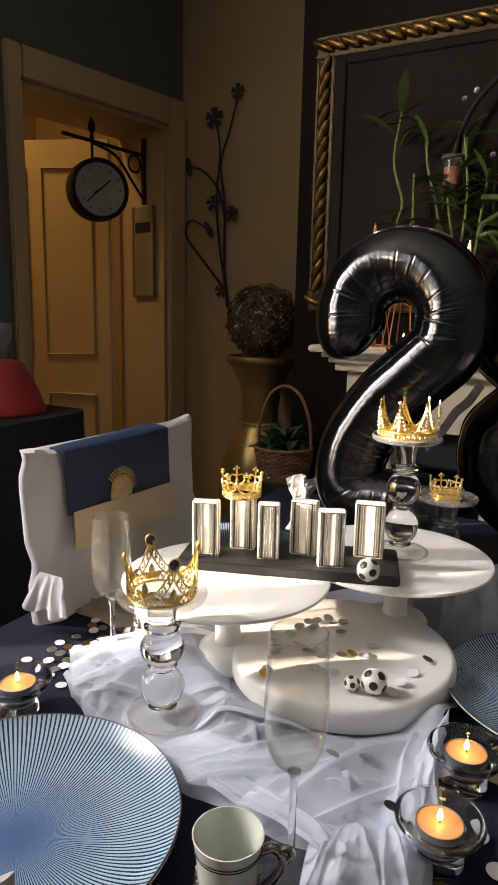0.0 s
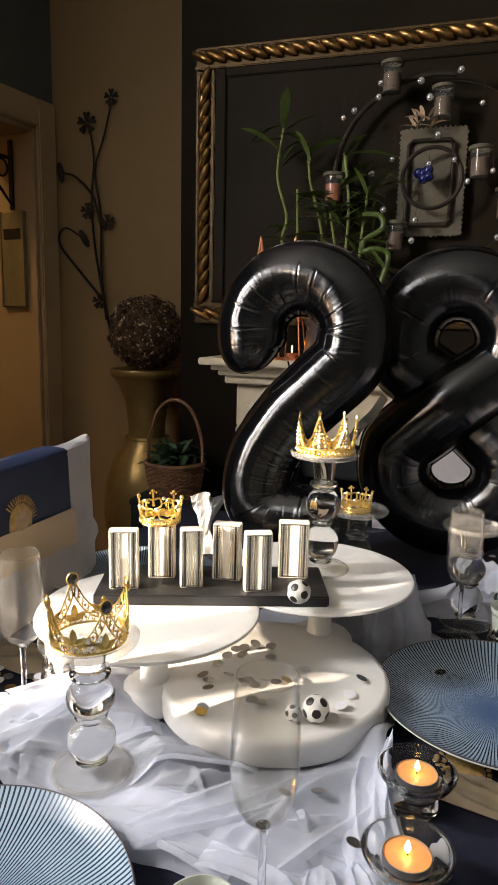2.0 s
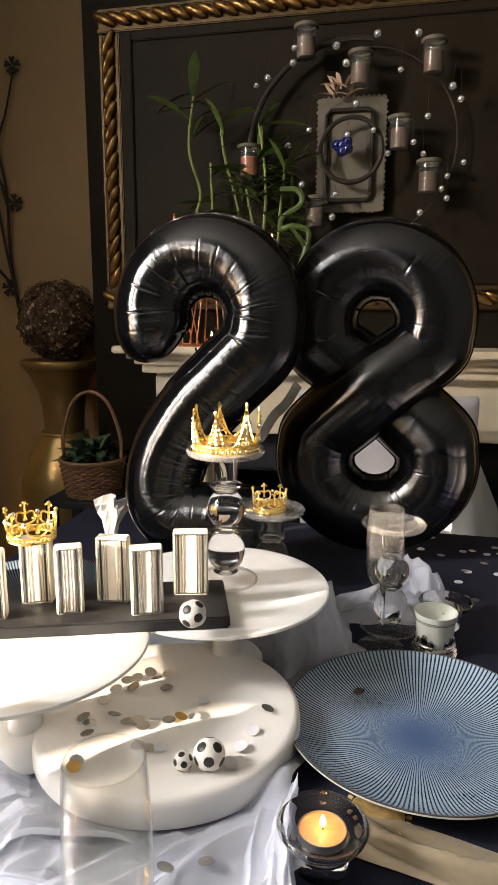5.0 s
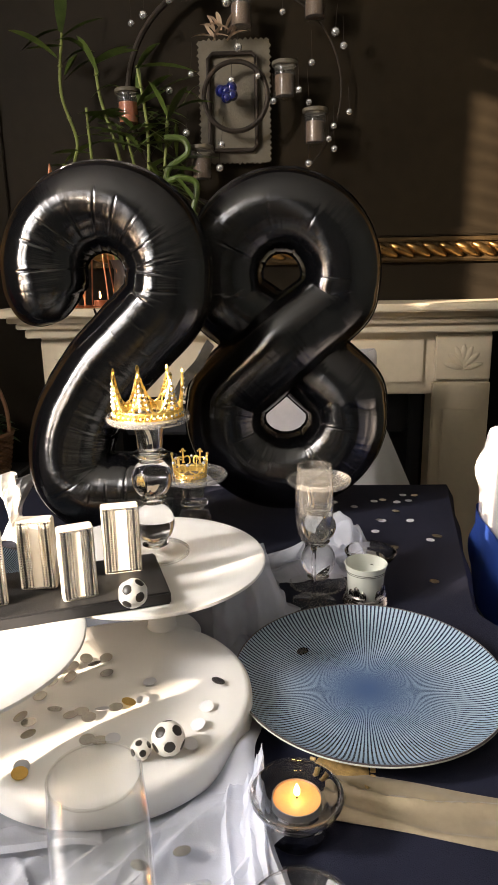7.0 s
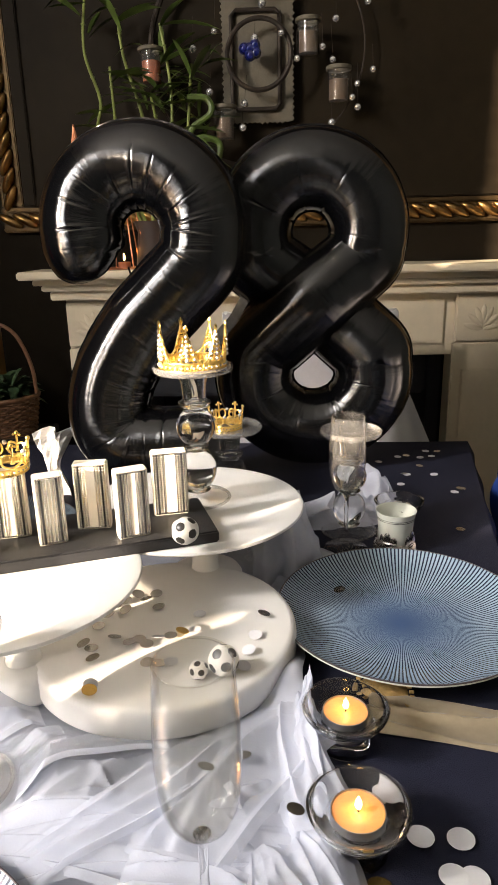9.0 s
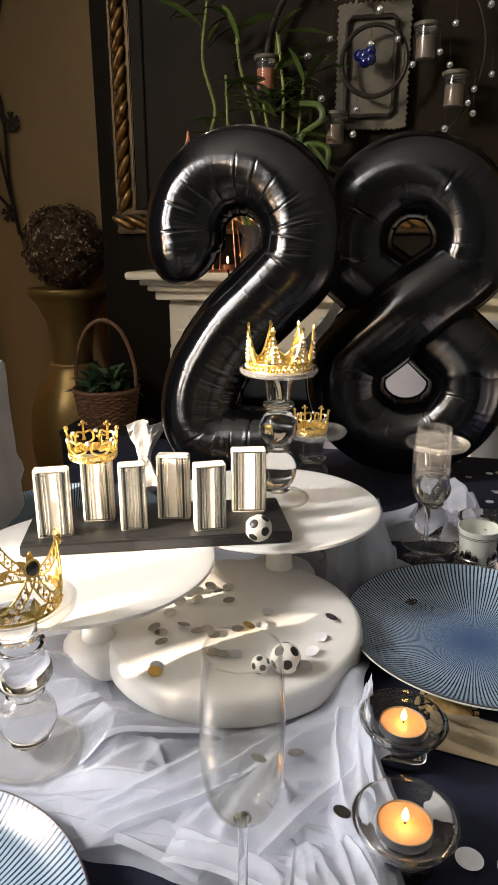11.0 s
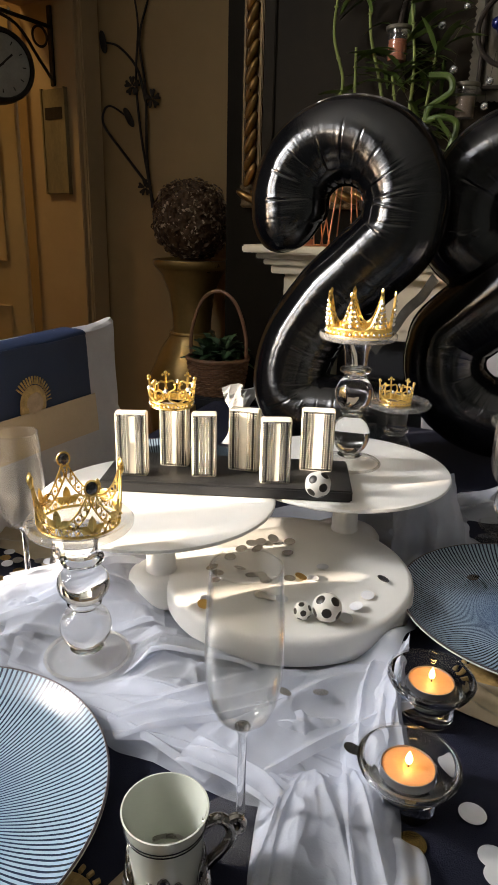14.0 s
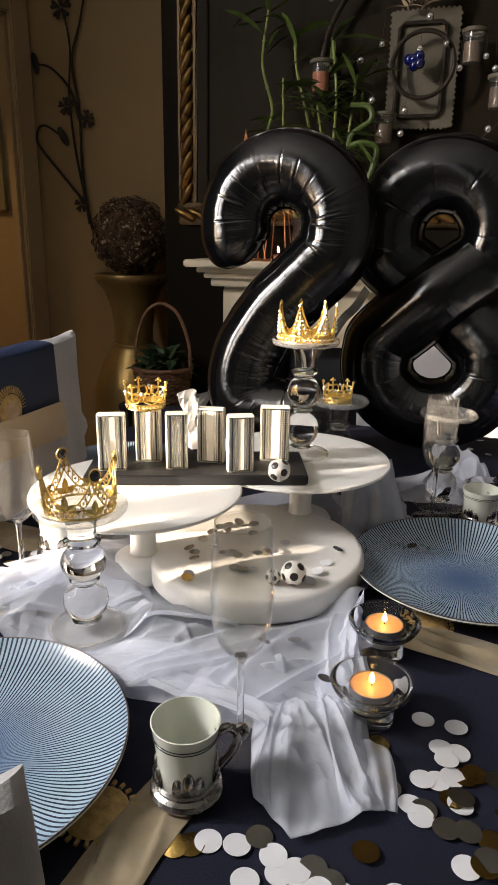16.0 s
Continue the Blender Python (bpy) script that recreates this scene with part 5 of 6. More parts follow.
def pleat(x, w):
    """One rounded fold that drops sharply on its far side."""
    return math.exp(-abs(x / (w if x < 0 else 0.38 * w)) ** 1.7)


def voile_tail(a, b):
    p = left(b).lerp(right(b), a)
    ridge = 0.0
    for c, w, h, d in ((0.10, 0.07, 0.7, -0.05), (0.34, 0.13, 1.0, 0.10), (0.60, 0.05, 0.9, 0.42), (0.80, 0.11, 0.8, 0.15)):
        x = a - c - d * (b - 0.5) - 0.04 * math.sin(3 * b + 7 * c)
        ridge += h * math.exp(-abs(x / w) ** 1.4) * (1 - 0.45 * b)
    edge = min(1, 9 * min(a, 1 - a) + 0.15) * min(1, 5 * b + 0.05)
    crush = 0.6 * noise.noise((p.x * 38, p.y * 26, 2.0)) + 0.4 * (0.5 - abs(noise.noise((p.x * 60, p.y * 42, 7.0))) * 2)
    z = T + 0.0055 + (0.009 * ridge + 0.0055 * crush) * edge + 0.018 * math.sin(math.pi * b) ** 2 * math.sin(math.pi * a) ** 0.7
    tip = a / 0.37 if a < 0.37 else (1 - a) / 0.63
    return (p.x + 0.003 * math.sin(b * 5 + 2 * a), p.y - 0.040 * b ** 3 * tip, max(z, T + 0.002))


def voile_hem(a, b):
    x, y, z = voile_tail(a, 0.76 + 0.24 * b)
    return (x, y, z + 0.0014)


runner = thing("voile_runner", "crumpled sheer white voile runner on the navy cloth", "table runner")
part("body", sheet(voile_body, 320, 240), M["voile"], runner)


def voile_fold(p0, p1, bow, w0, w1, seed, lift):
    """A long flat fold of the same cloth lying over the rest, its near edge rolled."""
    p0, p1 = Vector((*p0, 0)), Vector((*p1, 0))
    d = (p1 - p0).normalized()
    n = Vector((-d.y, d.x, 0))

    def fn(a, b):
        w = w0 + (w1 - w0) * a
        side = (b - 0.5) * w * (1 + 0.18 * noise.noise((a * 3, b * 2, seed)))
        c = p0.lerp(p1, a) + n * (side + bow * math.sin(math.pi * a))
        tip = min(1, 7 * min(a, 1 - a) + 0.12)
        keep = min(1, max(0, (math.hypot(c.x + 0.28, c.y - 0.85) - 0.152) / 0.03))
        stick = min(1, max(0, (math.hypot(c.x + 0.430, c.y - 0.636) - 0.050) / 0.03))
        rise = (swell(c.x, c.y) + lift + 0.006 * pleat(b - 0.10, 0.10) * tip + 0.005 * pleat(b - 0.55 - 0.15 * math.sin(3 * a + seed), 0.16) * tip + 0.003 * pleat(b - 0.82 + 0.1 * math.sin(2 * a + seed), 0.08) * tip) * keep * stick
        return (c.x, c.y, T + 0.0045 + 0.2 * lift + rise)
    return sheet(fn, 70, 34)


for k, (p0, p1, bow, w0, w1) in enumerate((
        ((-0.440, 0.545), (-0.130, 0.585), 0.012, 0.045, 0.030), ((-0.470, 0.585), (-0.230, 0.560), 0.010, 0.030, 0.040),
        ((-0.500, 0.600), (-0.350, 0.690), -0.012, 0.028, 0.034), ((-0.540, 0.640), (-0.390, 0.730), 0.014, 0.040, 0.030),
        ((-0.585, 0.640), (-0.470, 0.760), 0.010, 0.050, 0.040), ((-0.340, 0.545), (-0.200, 0.690), -0.010, 0.022, 0.030), ((-0.230, 0.540), (-0.120, 0.720), 0.012, 0.040, 0.055),
        ((-0.560, 0.690), (-0.480, 0.850), -0.010, 0.050, 0.050), ((-0.380, 0.640), (-0.250, 0.680), 0.006, 0.026, 0.020), ((-0.104, 0.590), (-0.128, 0.770), 0.010, 0.030, 0.016), ((-0.260, 0.545), (-0.170, 0.530), 0.004, 0.020, 0.016))):
    part("loose_fold", voile_fold(p0, p1, bow, w0 * 1.9, w1 * 1.9, k * 3.1, 0.0012 + 0.0009 * k), M["voile"], runner)
part("tail", sheet(voile_tail, 150, 150), M["voile"], runner)


def tail_strip(a0, a1, w, seed):
    def fn(a, b):
        mid = a0 + (a1 - a0) * b
        x, y, z = voile_tail(min(0.99, max(0.01, mid + (a - 0.5) * w * (1 + 0.2 * math.sin(4 * b + seed)))), 0.04 + 0.90 * b)
        return (x, y, z + 0.0018 + (0.0045 * pleat(a - 0.25 - 0.18 * math.sin(4 * b + seed), 0.12) + 0.003 * pleat(a - 0.7 + 0.15 * math.sin(3 * b + seed), 0.1)) * min(1, 6 * min(b, 1 - b) + 0.05))
    return sheet(fn, 70, 130)


for k, (a0, a1, w) in enumerate(((0.20, 0.12, 0.34), (0.62, 0.86, 0.30))):
    part("loose_fold", tail_strip(a0, a1, w, 2.0 * k), M["voile"], runner)
part("hem", sheet(voile_hem, 60, 10), M["voile"], runner, "doubled hem of the voile")


rim = along([(-0.094, 0.545), (-0.103, 0.610), (-0.110, 0.670), (-0.112, 0.715), (-0.113, 0.762)])


def standing_fold(a, b):
    """The side edge of the runner pushed up into a stiff ridge that ends in a point."""
    p, q = rim(max(0, a - 0.02)), rim(min(1, a + 0.02))
    d = (q - p).normalized()
    n = Vector((d.y, -d.x, 0))
    wide = 0.062 * (1 - 0.75 * a ** 2)
    up = 0.010 + 0.036 * a ** 1.3
    w = b / 0.78 if b < 0.78 else 1.0
    drop = max(0.0, (b - 0.78) / 0.22)
    wave = 0.0035 * noise.noise((a * 9, b * 4, 3.0)) + 0.003 * pleat(b - 0.35 - 0.25 * a, 0.10)
    c = rim(a) + n * ((w - 1) * wide + 0.008 * drop * (1 - a) + 0.006 * noise.noise((a * 7, 2.0, 1.0)))
    return (c.x, c.y, T + 0.004 + up * w ** 1.5 * (1 - drop) ** 0.8 + wave * min(1, 6 * b))


part("standing_fold", sheet(standing_fold, 60, 40), M["voile"], runner)
part("standing_fold", sheet(lambda a, b: tuple(Vector(standing_fold(0.12 + 0.84 * a, 0.25 + 0.7 * b)) + Vector((-0.001, 0.001, 0.0016 + 0.002 * pleat(b - 0.5, 0.15)))), 50, 30), M["voile"], runner)


def tail_roll(a, b):
    """The bunched side edge that lies beside the tail."""
    q = math.pi * a
    w = 0.013 + 0.006 * math.sin(3 * b + 0.5)
    return (-0.078 + 0.022 * b - w * math.cos(q), 0.548 - 0.075 * b + 0.002 * math.sin(9 * b), T + 0.002 + (0.013 * (1 - 0.3 * b) + 0.003 * math.sin(9 * b + 5 * a) + 0.002 * math.sin(17 * a)) * math.sin(q) ** 0.8 * min(1, 5 * b + 0.3, 5 * (1 - b) + 0.3))


part("side_roll", sheet(tail_roll, 30, 50), M["voile"], runner)

def crumple(name, at, size, rz, seed, label, lift):
    """A loose puff of voile."""
    def fn(a, b):
        u, v = (a - 0.5) * size[0], (b - 0.5) * size[1]
        r = max(abs(a - 0.5), abs(b - 0.5)) * 2
        f = noise.noise((a * 3.5, b * 3.5, seed)) + 0.5 * noise.noise((a * 8, b * 8, seed))
        z = lift * (1 - r ** 2) * (0.65 + 0.6 * f) + 0.012 * (1 - abs(math.sin(a * 12 + seed))) * (1 - r)
        return (u + 0.02 * f, v + 0.02 * noise.noise((a * 4, b * 4, seed + 9)), max(z, 0.002))
    return solid(name, sheet(fn, 44, 44), M["voile"], label, "fabric", at, rz)


def hanging_fold(a, b):
    """Voile let down from under the plate's rim to the table in loose folds."""
    x = -0.192 + 0.078 * a + (0.012 + 0.03 * a) * b
    y = 1.045 + 0.030 * a - 0.045 * b + (0.006 + 0.008 * b) * math.sin(a * 15 + 2 * b) + 0.006 * noise.noise((a * 5, b * 4, 6.0))
    return (x + 0.004 * noise.noise((a * 6, b * 5, 2.0)), y, T + 0.002 + 0.110 * (1 - b) + 0.006 * b * max(0, math.sin(a * 9)))


fall = thing("voile_fall", "sheer white voile hanging beside the display stand", "fabric")
part("front_fold", sheet(hanging_fold, 60, 50), M["voile"], fall)
part("back_fold", sheet(lambda a, b: tuple(Vector(hanging_fold(0.1 + 0.8 * a, b)) + Vector((0.006, 0.014 + 0.004 * math.sin(9 * a), 0))), 50, 40), M["voile"], fall)
crumple("voile_puff", (-0.150, 1.135, T + 0.001), (0.13, 0.12), 20, 2.0, "puff of sheer white voile beside the display stand", 0.05)
crumple("voile_puff", (-0.055, 1.235, T + 0.001), (0.22, 0.08), 12, 7.0, "knotted sheer white voile behind the glass candlestick", 0.035)
crumple("voile_puff", (0.012, 1.300, T + 0.001), (0.045, 0.10), 70, 5.0, "stiff fold of white voile near the balloons", 0.085)


def napkin_fan(a, b):
    """A crumpled cloth pinched in the middle, with sharp folds."""
    w = 0.013 + 0.024 * abs(2 * b - 0.9) ** 0.9
    crush = noise.noise((a * 3.1, b * 3.7, 4.0))
    x = (a - 0.5) * 2 * w
    return (x + 0.016 * (b - 0.5) + 0.007 * crush, 0.014 * math.sin(a * 9 + 5 * b) * (0.4 + b) + 0.008 * noise.noise((a * 4, b * 4, 9.0)), 0.132 * b + 0.020 * (a - 0.4) * (b - 0.2) + 0.012 * crush * b)


solid("napkin", sheet(napkin_fan, 9, 10, 0.0012), M["pillar_white"], "crumpled white napkin standing beside the balloon", "napkin", (-0.575, 1.36, T + 0.001), -10, smooth=False)


# ---- satin sashes on the table ----
def sash_mesh(line, width, seed):
    mid = along(line)

    def fn(a, b):
        p, q = mid(max(0, a - 0.01)), mid(min(1, a + 0.01))
        d = (q - p).normalized()
        s = Vector((-d.y, d.x, 0))
        c = mid(a) + s * (b - 0.5) * width * (1 + 0.06 * noise.noise((a * 5, b, seed)))
        return (c.x, c.y, T + 0.0028 + (0.0050 * max(0, noise.noise((a * 9, b * 3, seed)) + 0.2) + 0.0060 * pleat(b - 0.3 - 0.25 * math.sin(5 * a + seed), 0.16) + 0.0055 * pleat(b - 0.75 + 0.2 * math.sin(7 * a), 0.12)) * max(0.08, 1 - 1.7 * a ** 3) * (1 - abs(2 * b - 1) ** 3))
    return sheet(fn, 80, 28, 0.0008)


for lab, line, w, nav in (("tan satin sash lying under the striped plate", [(-0.055, 0.752), (0.02, 0.735), (0.10, 0.715), (0.18, 0.70), (0.262, 0.69)], 0.062, 0.05),
                          ("tan satin sash lying under the porcelain cup", [(-0.262, 0.262), (-0.252, 0.33), (-0.242, 0.40), (-0.225, 0.455)], 0.055, -0.05),
                          ("tan satin sash running to the covered chair", [(-0.782, 0.840), (-0.70, 0.835), (-0.62, 0.825), (-0.555, 0.800)], 0.080, 0.0)):
    ob = thing("satin_sash", lab, "sash", group="satin sashes")
    part("tan_band", sash_mesh(line, w, w * 50), M["gold_satin"], ob)
    if nav:
        mid = line[0] if nav > 0 else line[2]
        bm = bmesh.new()
        cx, cy = mid[0] + (0.02 if nav > 0 else -0.045), mid[1] + (0.028 if nav > 0 else 0.0)
        ball(bm, (cx, cy, T + 0.002), 0.028, 3, 0.08)
        part("emblem", bm, M["medal"], ob, "round embroidered gold emblem")
        for k in range(24):
            q = 2 * math.pi * k / 24
            part("ray", tube([(cx + 0.029 * math.cos(q), cy + 0.029 * math.sin(q), T + 0.0025), (cx + 0.034 * math.cos(q), cy + 0.034 * math.sin(q), T + 0.0022)], 0.0020, 6), M["medal"], ob)


# ---- round confetti ----
rng = random.Random(11)
conf_mesh = {}
for size, rad in ((0, 0.0112), (1, 0.0076)):
    for key, mname in (("white", "paper_white"), ("silver", "foil_silver"), ("gold", "foil_gold")):
        me = bpy.data.meshes.new("confetti_" + key)
        disc = lathe([(0, 0), (rad, 0), (rad, 0.0004), (0, 0.0004)], 24)
        disc.to_mesh(me)
        disc.free()
        me.materials.append(M[mname])
        conf_mesh[key, size] = me
LABELS = {"white": "round white tissue confetti disc", "silver": "round silver foil confetti disc", "gold": "round gold foil confetti disc"}


def confetti(u, v, z, key, tilt=4, where="lying on the navy cloth"):
    ob = new("confetti", conf_mesh[key, 0 if "navy" in where else 1])
    lift = 0.0118 * math.sin(radians(tilt))
    ob.matrix_basis = pose(u, v, z + 0.0008 + lift, tilt * rng.choice((-1, 1)), 0, rng.uniform(0, 360))
    tagged(ob, LABELS[key] + " " + where, "confetti", "confetti discs")


def scatter(n, u0, u1, v0, v1, z, mix, where, size=0.0, keep=None):
    k = 0
    layers = 0
    while k < n:
        u, v = rng.uniform(u0, u1), rng.uniform(v0, v1)
        if keep and not keep(u, v):
            continue
        confetti(u, v, z + layers * 0.00006, rng.choice(mix), rng.uniform(0.5, 6), where)
        layers += 1
        k += 1


PILE = ("white", "white", "white", "silver", "gold")
for u, v, key in ((-0.030, 0.600, "white"), (0.002, 0.598, "white"), (-0.027, 0.520, "white"), (-0.014, 0.522, "white"), (-0.001, 0.530, "white"), (0.010, 0.534, "gold"),
                  (0.018, 0.540, "gold"), (-0.012, 0.565, "white"), (0.004, 0.563, "white"), (-0.035, 0.488, "white"), (-0.026, 0.478, "white"), (-0.024, 0.486, "silver"),
                  (-0.070, 0.552, "gold"), (-0.062, 0.512, "gold"), (-0.078, 0.500, "gold"), (-0.066, 0.498, "silver"), (-0.055, 0.635, "white"),
                  (-0.055, 0.500, "silver"), (-0.165, 0.405, "white"), (-0.150, 0.418, "silver"), (-0.135, 0.405, "white"), (-0.127, 0.392, "white"), (-0.188, 0.402, "white"),
                  (-0.200, 0.395, "gold"), (-0.212, 0.390, "gold"), (-0.103, 0.404, "silver"), (-0.115, 0.398, "white"), (-0.088, 0.396, "silver"), (-0.095, 0.386, "white"),
                  (-0.078, 0.388, "white"), (-0.066, 0.430, "gold"), (-0.058, 0.380, "white"), (-0.045, 0.392, "gold"), (-0.110, 0.378, "gold"), (-0.150, 0.378, "white"),
                  (0.03, 0.47, "gold"), (0.045, 0.50, "silver"), (0.01, 0.44, "white")):
    confetti(u, v, T + 0.0006, key, rng.uniform(0.5, 5))
scatter(10, -0.14, 0.05, 0.34, 0.40, T + 0.0005, PILE, "lying on the navy cloth")
scatter(26, -0.12, 0.11, 0.33, 0.56, T + 0.0012, ("white", "white", "gold", "silver", "silver"), "lying on the navy cloth", keep=lambda u, v: not (u < -0.035 and v > 0.40))
scatter(44, -0.68, -0.55, 0.61, 0.79, T + 0.0005, ("silver", "silver", "white", "white", "gold"), "near a champagne flute", keep=lambda u, v: math.hypot(u + 0.577, v - 0.717) > 0.03)
scatter(26, 0.0, 0.25, 1.17, 1.66, T + 0.0005, ("white", "silver", "silver"), "on the far end of the cloth", keep=lambda u, v: (v > 1.26 or u > 0.11) and u < east_edge(v) - 0.03)
DZ = T + 0.0432
for u, v, key in ((-0.345, 0.885, "silver"), (-0.335, 0.892, "silver"), (-0.322, 0.905, "silver"), (-0.310, 0.895, "silver"), (-0.330, 0.868, "silver"), (-0.350, 0.862, "silver"),
                  (-0.300, 0.910, "silver"), (-0.292, 0.880, "silver"), (-0.355, 0.838, "silver"), (-0.362, 0.800, "silver"), (-0.352, 0.795, "silver"), (-0.330, 0.812, "silver"),
                  (-0.312, 0.806, "silver"), (-0.302, 0.812, "silver"), (-0.292, 0.803, "silver"), (-0.280, 0.812, "white"), (-0.268, 0.820, "silver"), (-0.255, 0.825, "gold"),
                  (-0.242, 0.832, "white"), (-0.345, 0.775, "silver"), (-0.285, 0.770, "silver"), (-0.272, 0.768, "silver"), (-0.260, 0.772, "white"), (-0.334, 0.722, "gold"),
                  (-0.163, 0.862, "silver"), (-0.172, 0.820, "white"), (-0.178, 0.790, "white"), (-0.182, 0.762, "white"), (-0.335, 0.730, "white"), (-0.240, 0.865, "white")):
    confetti(u, v, DZ, key, rng.uniform(2, 22), "on the white display drum")
for u, v, key in ((-0.178, 0.660, "silver"), (-0.132, 0.602, "silver"), (-0.21, 0.645, "silver")):
    confetti(u, v, T + 0.022, key, rng.uniform(8, 25), "caught on the white voile")
confetti(-0.065, 0.965, T + 0.017, "silver", 12, "resting on the striped plate")


# ---- things along the walls ----
urn = thing("urn", "tall bronze glazed floor urn", "urn", (-1.25, 2.44, 0))
part("foot", lathe([(0, 0), (0.10, 0), (0.11, 0.02), (0.09, 0.06), (0, 0.061)], 64), M["urn"], urn)
part("belly", lathe([(0.088, 0.0615), (0.10, 0.14), (0.15, 0.30), (0.175, 0.48), (0.165, 0.62), (0.125, 0.72), (0.088, 0.77), (0.086, 0.785), (0.076, 0.79), (0, 0.791)], 64), M["urn"], urn)
part("neck", lathe([(0.072, 0.7915), (0.074, 0.85), (0.086, 0.94), (0.115, 1.01), (0.134, 1.030), (0.11, 1.02), (0.07, 0.95), (0, 0.93)], 64), M["urn"], urn)
part("collar", tube([(0.080 * math.cos(q), 0.080 * math.sin(q), 0.788) for q in (2 * math.pi * j / 60 for j in range(60))], 0.008, 8, True), M["urn"], urn)
part("rim", lathe([(0.134, 1.0305), (0.140, 1.035), (0.146, 1.05), (0.143, 1.062), (0.132, 1.064), (0.118, 1.045)], 64), M["urn"], urn)
topi = thing("topiary", "round dried topiary ball with pale flowers in the urn", "plant", (-1.25, 2.44, 1.064))
rng = random.Random(5)
bm, bm2 = bmesh.new(), bmesh.new()
ball(bm, (0, 0, 0.13), 0.118, 3)
for k in range(4400):
    d = Vector((rng.gauss(0, 1), rng.gauss(0, 1), rng.gauss(0, 1))).normalized()
    rr = 0.140 * (rng.uniform(0.82, 1.05) + 0.07 * noise.noise(d * 3) + 0.05 * noise.noise(d * 9))
    c = Vector((0, 0, 0.135)) + d * rr
    if c.z < 0.004:
        continue
    m = Matrix.Translation(c) @ d.to_track_quat("Z", "Y").to_matrix().to_4x4() @ Matrix.Rotation(rng.uniform(0, 6.3), 4, "Z") @ Matrix.Rotation(rng.uniform(-0.9, 0.9), 4, "X")
    pale = rng.random() < 0.2
    s = rng.uniform(0.005, 0.0125) * (0.9 if pale else 1.1)
    vs = [(bm2 if pale else bm).verts.new(m @ Vector(q)) for q in ((-s, 0, 0), (0, -s * 0.5, 0.004), (s, 0, 0), (0, s * 0.5, 0.004))]
    (bm2 if pale else bm).faces.new(vs)
tagged(part("foliage", bm, M["dry_leaf"], topi), kind="stuff")
tagged(part("dried_blossom", bm2, M["dry_pale"], topi, "pale dried flower petals"), kind="stuff")

stool = thing("side_table", "small black side table under the basket", "table", (-0.99, 2.13, 0))
part("top", boxes(((-0.125, -0.105, 0.625), (0.125, 0.105, 0.65)), bevel=0.004), M["black_cloth"], stool)
for x in (-0.12, 0.09):
    for y in (-0.10, 0.07):
        part("leg", boxes(((x, y, 0), (x + 0.03, y + 0.03, 0.624))), M["black_cloth"], stool)
basket = thing("basket", "round brown wicker basket with a tall handle", "basket", (-0.99, 2.13, 0.651))
for k in range(15):
    z = 0.004 + 0.0075 * k
    r = 0.082 + 0.018 * k / 14
    pts = []
    for j in range(72):
        q = 2 * math.pi * j / 72
        rr = r + 0.0035 * math.sin(q * 18 + math.pi * (k % 2))
        pts.append((rr * math.cos(q), rr * math.sin(q), z))
    part("cane_ring", tube(pts, 0.0042, 6, True), M["wicker"], basket)
part("base", lathe([(0, 0), (0.08, 0), (0.082, 0.004), (0, 0.006)], 40), M["wicker"], basket)
part("rim", tube([(0.102 * math.cos(q), 0.102 * math.sin(q), 0.118) for q in (2 * math.pi * j / 60 for j in range(60))], 0.007, 8, True), M["wicker"], basket)
part("handle", tube(spline([(-0.10, 0, 0.10), (-0.098, 0, 0.20), (-0.06, 0, 0.300), (0, 0, 0.335), (0.06, 0, 0.300), (0.098, 0, 0.20), (0.10, 0, 0.10)], 10), 0.006, 8), M["wicker"], basket)


def leaf_blade(bm, p, d, length, width, droop=0.3, segs=5):
    d = d.normalized()
    side = d.cross(Vector((0, 0, 1)))
    side = side.normalized() if side.length > 0.05 else Vector((1, 0, 0))
    prev = None
    for k in range(segs + 1):
        t = k / segs
        c = p + d * length * t + Vector((0, 0, -droop * length * t * t))
        w = width * math.sin(math.pi * min(1, 0.08 + 0.92 * t)) ** 0.8
        cur = (bm.verts.new(c - side * w), bm.verts.new(c + Vector((0, 0, -w * 0.4))), bm.verts.new(c + side * w))
        if prev:
            bm.faces.new((prev[0], prev[1], cur[1], cur[0]))
            bm.faces.new((prev[1], prev[2], cur[2], cur[1]))
        prev = cur


plant = thing("potted_plant", "leafy dark green plant in the wicker basket", "plant", (-0.99, 2.13, 0.755))
bm = bmesh.new()
for k in range(150):
    q, e = rng.uniform(0, 6.3), rng.uniform(0.1, 1.3)
    d = Vector((math.cos(q) * math.cos(e), math.sin(q) * math.cos(e), math.sin(e)))
    leaf_blade(bm, Vector((rng.uniform(-0.05, 0.05), rng.uniform(-0.05, 0.05), rng.uniform(0, 0.05))), d, rng.uniform(0.04, 0.11), rng.uniform(0.010, 0.020), 0.45)
tagged(part("leaves", bm, M["leaf_dark"], plant), kind="stuff")

# wrought iron flower on the alcove wall
WV = V1 - 0.018
iron = thing("wall_flower", "wrought iron flower sculpture on the cream wall", "wall decoration")
STEMS = (((-1.575, 1.22), (-1.600, 1.33), (-1.640, 1.55), (-1.655, 1.75), (-1.640, 1.93), (-1.660, 2.06)), ((-1.590, 1.25), (-1.612, 1.45), (-1.612, 1.70), (-1.635, 1.88), (-1.590, 2.02), (-1.552, 2.15)),
         ((-1.612, 1.66), (-1.650, 1.78), (-1.730, 1.86), (-1.795, 1.88)), ((-1.610, 1.34), (-1.720, 1.46), (-1.815, 1.57), (-1.815, 1.63), (-1.775, 1.645), (-1.690, 1.595)))
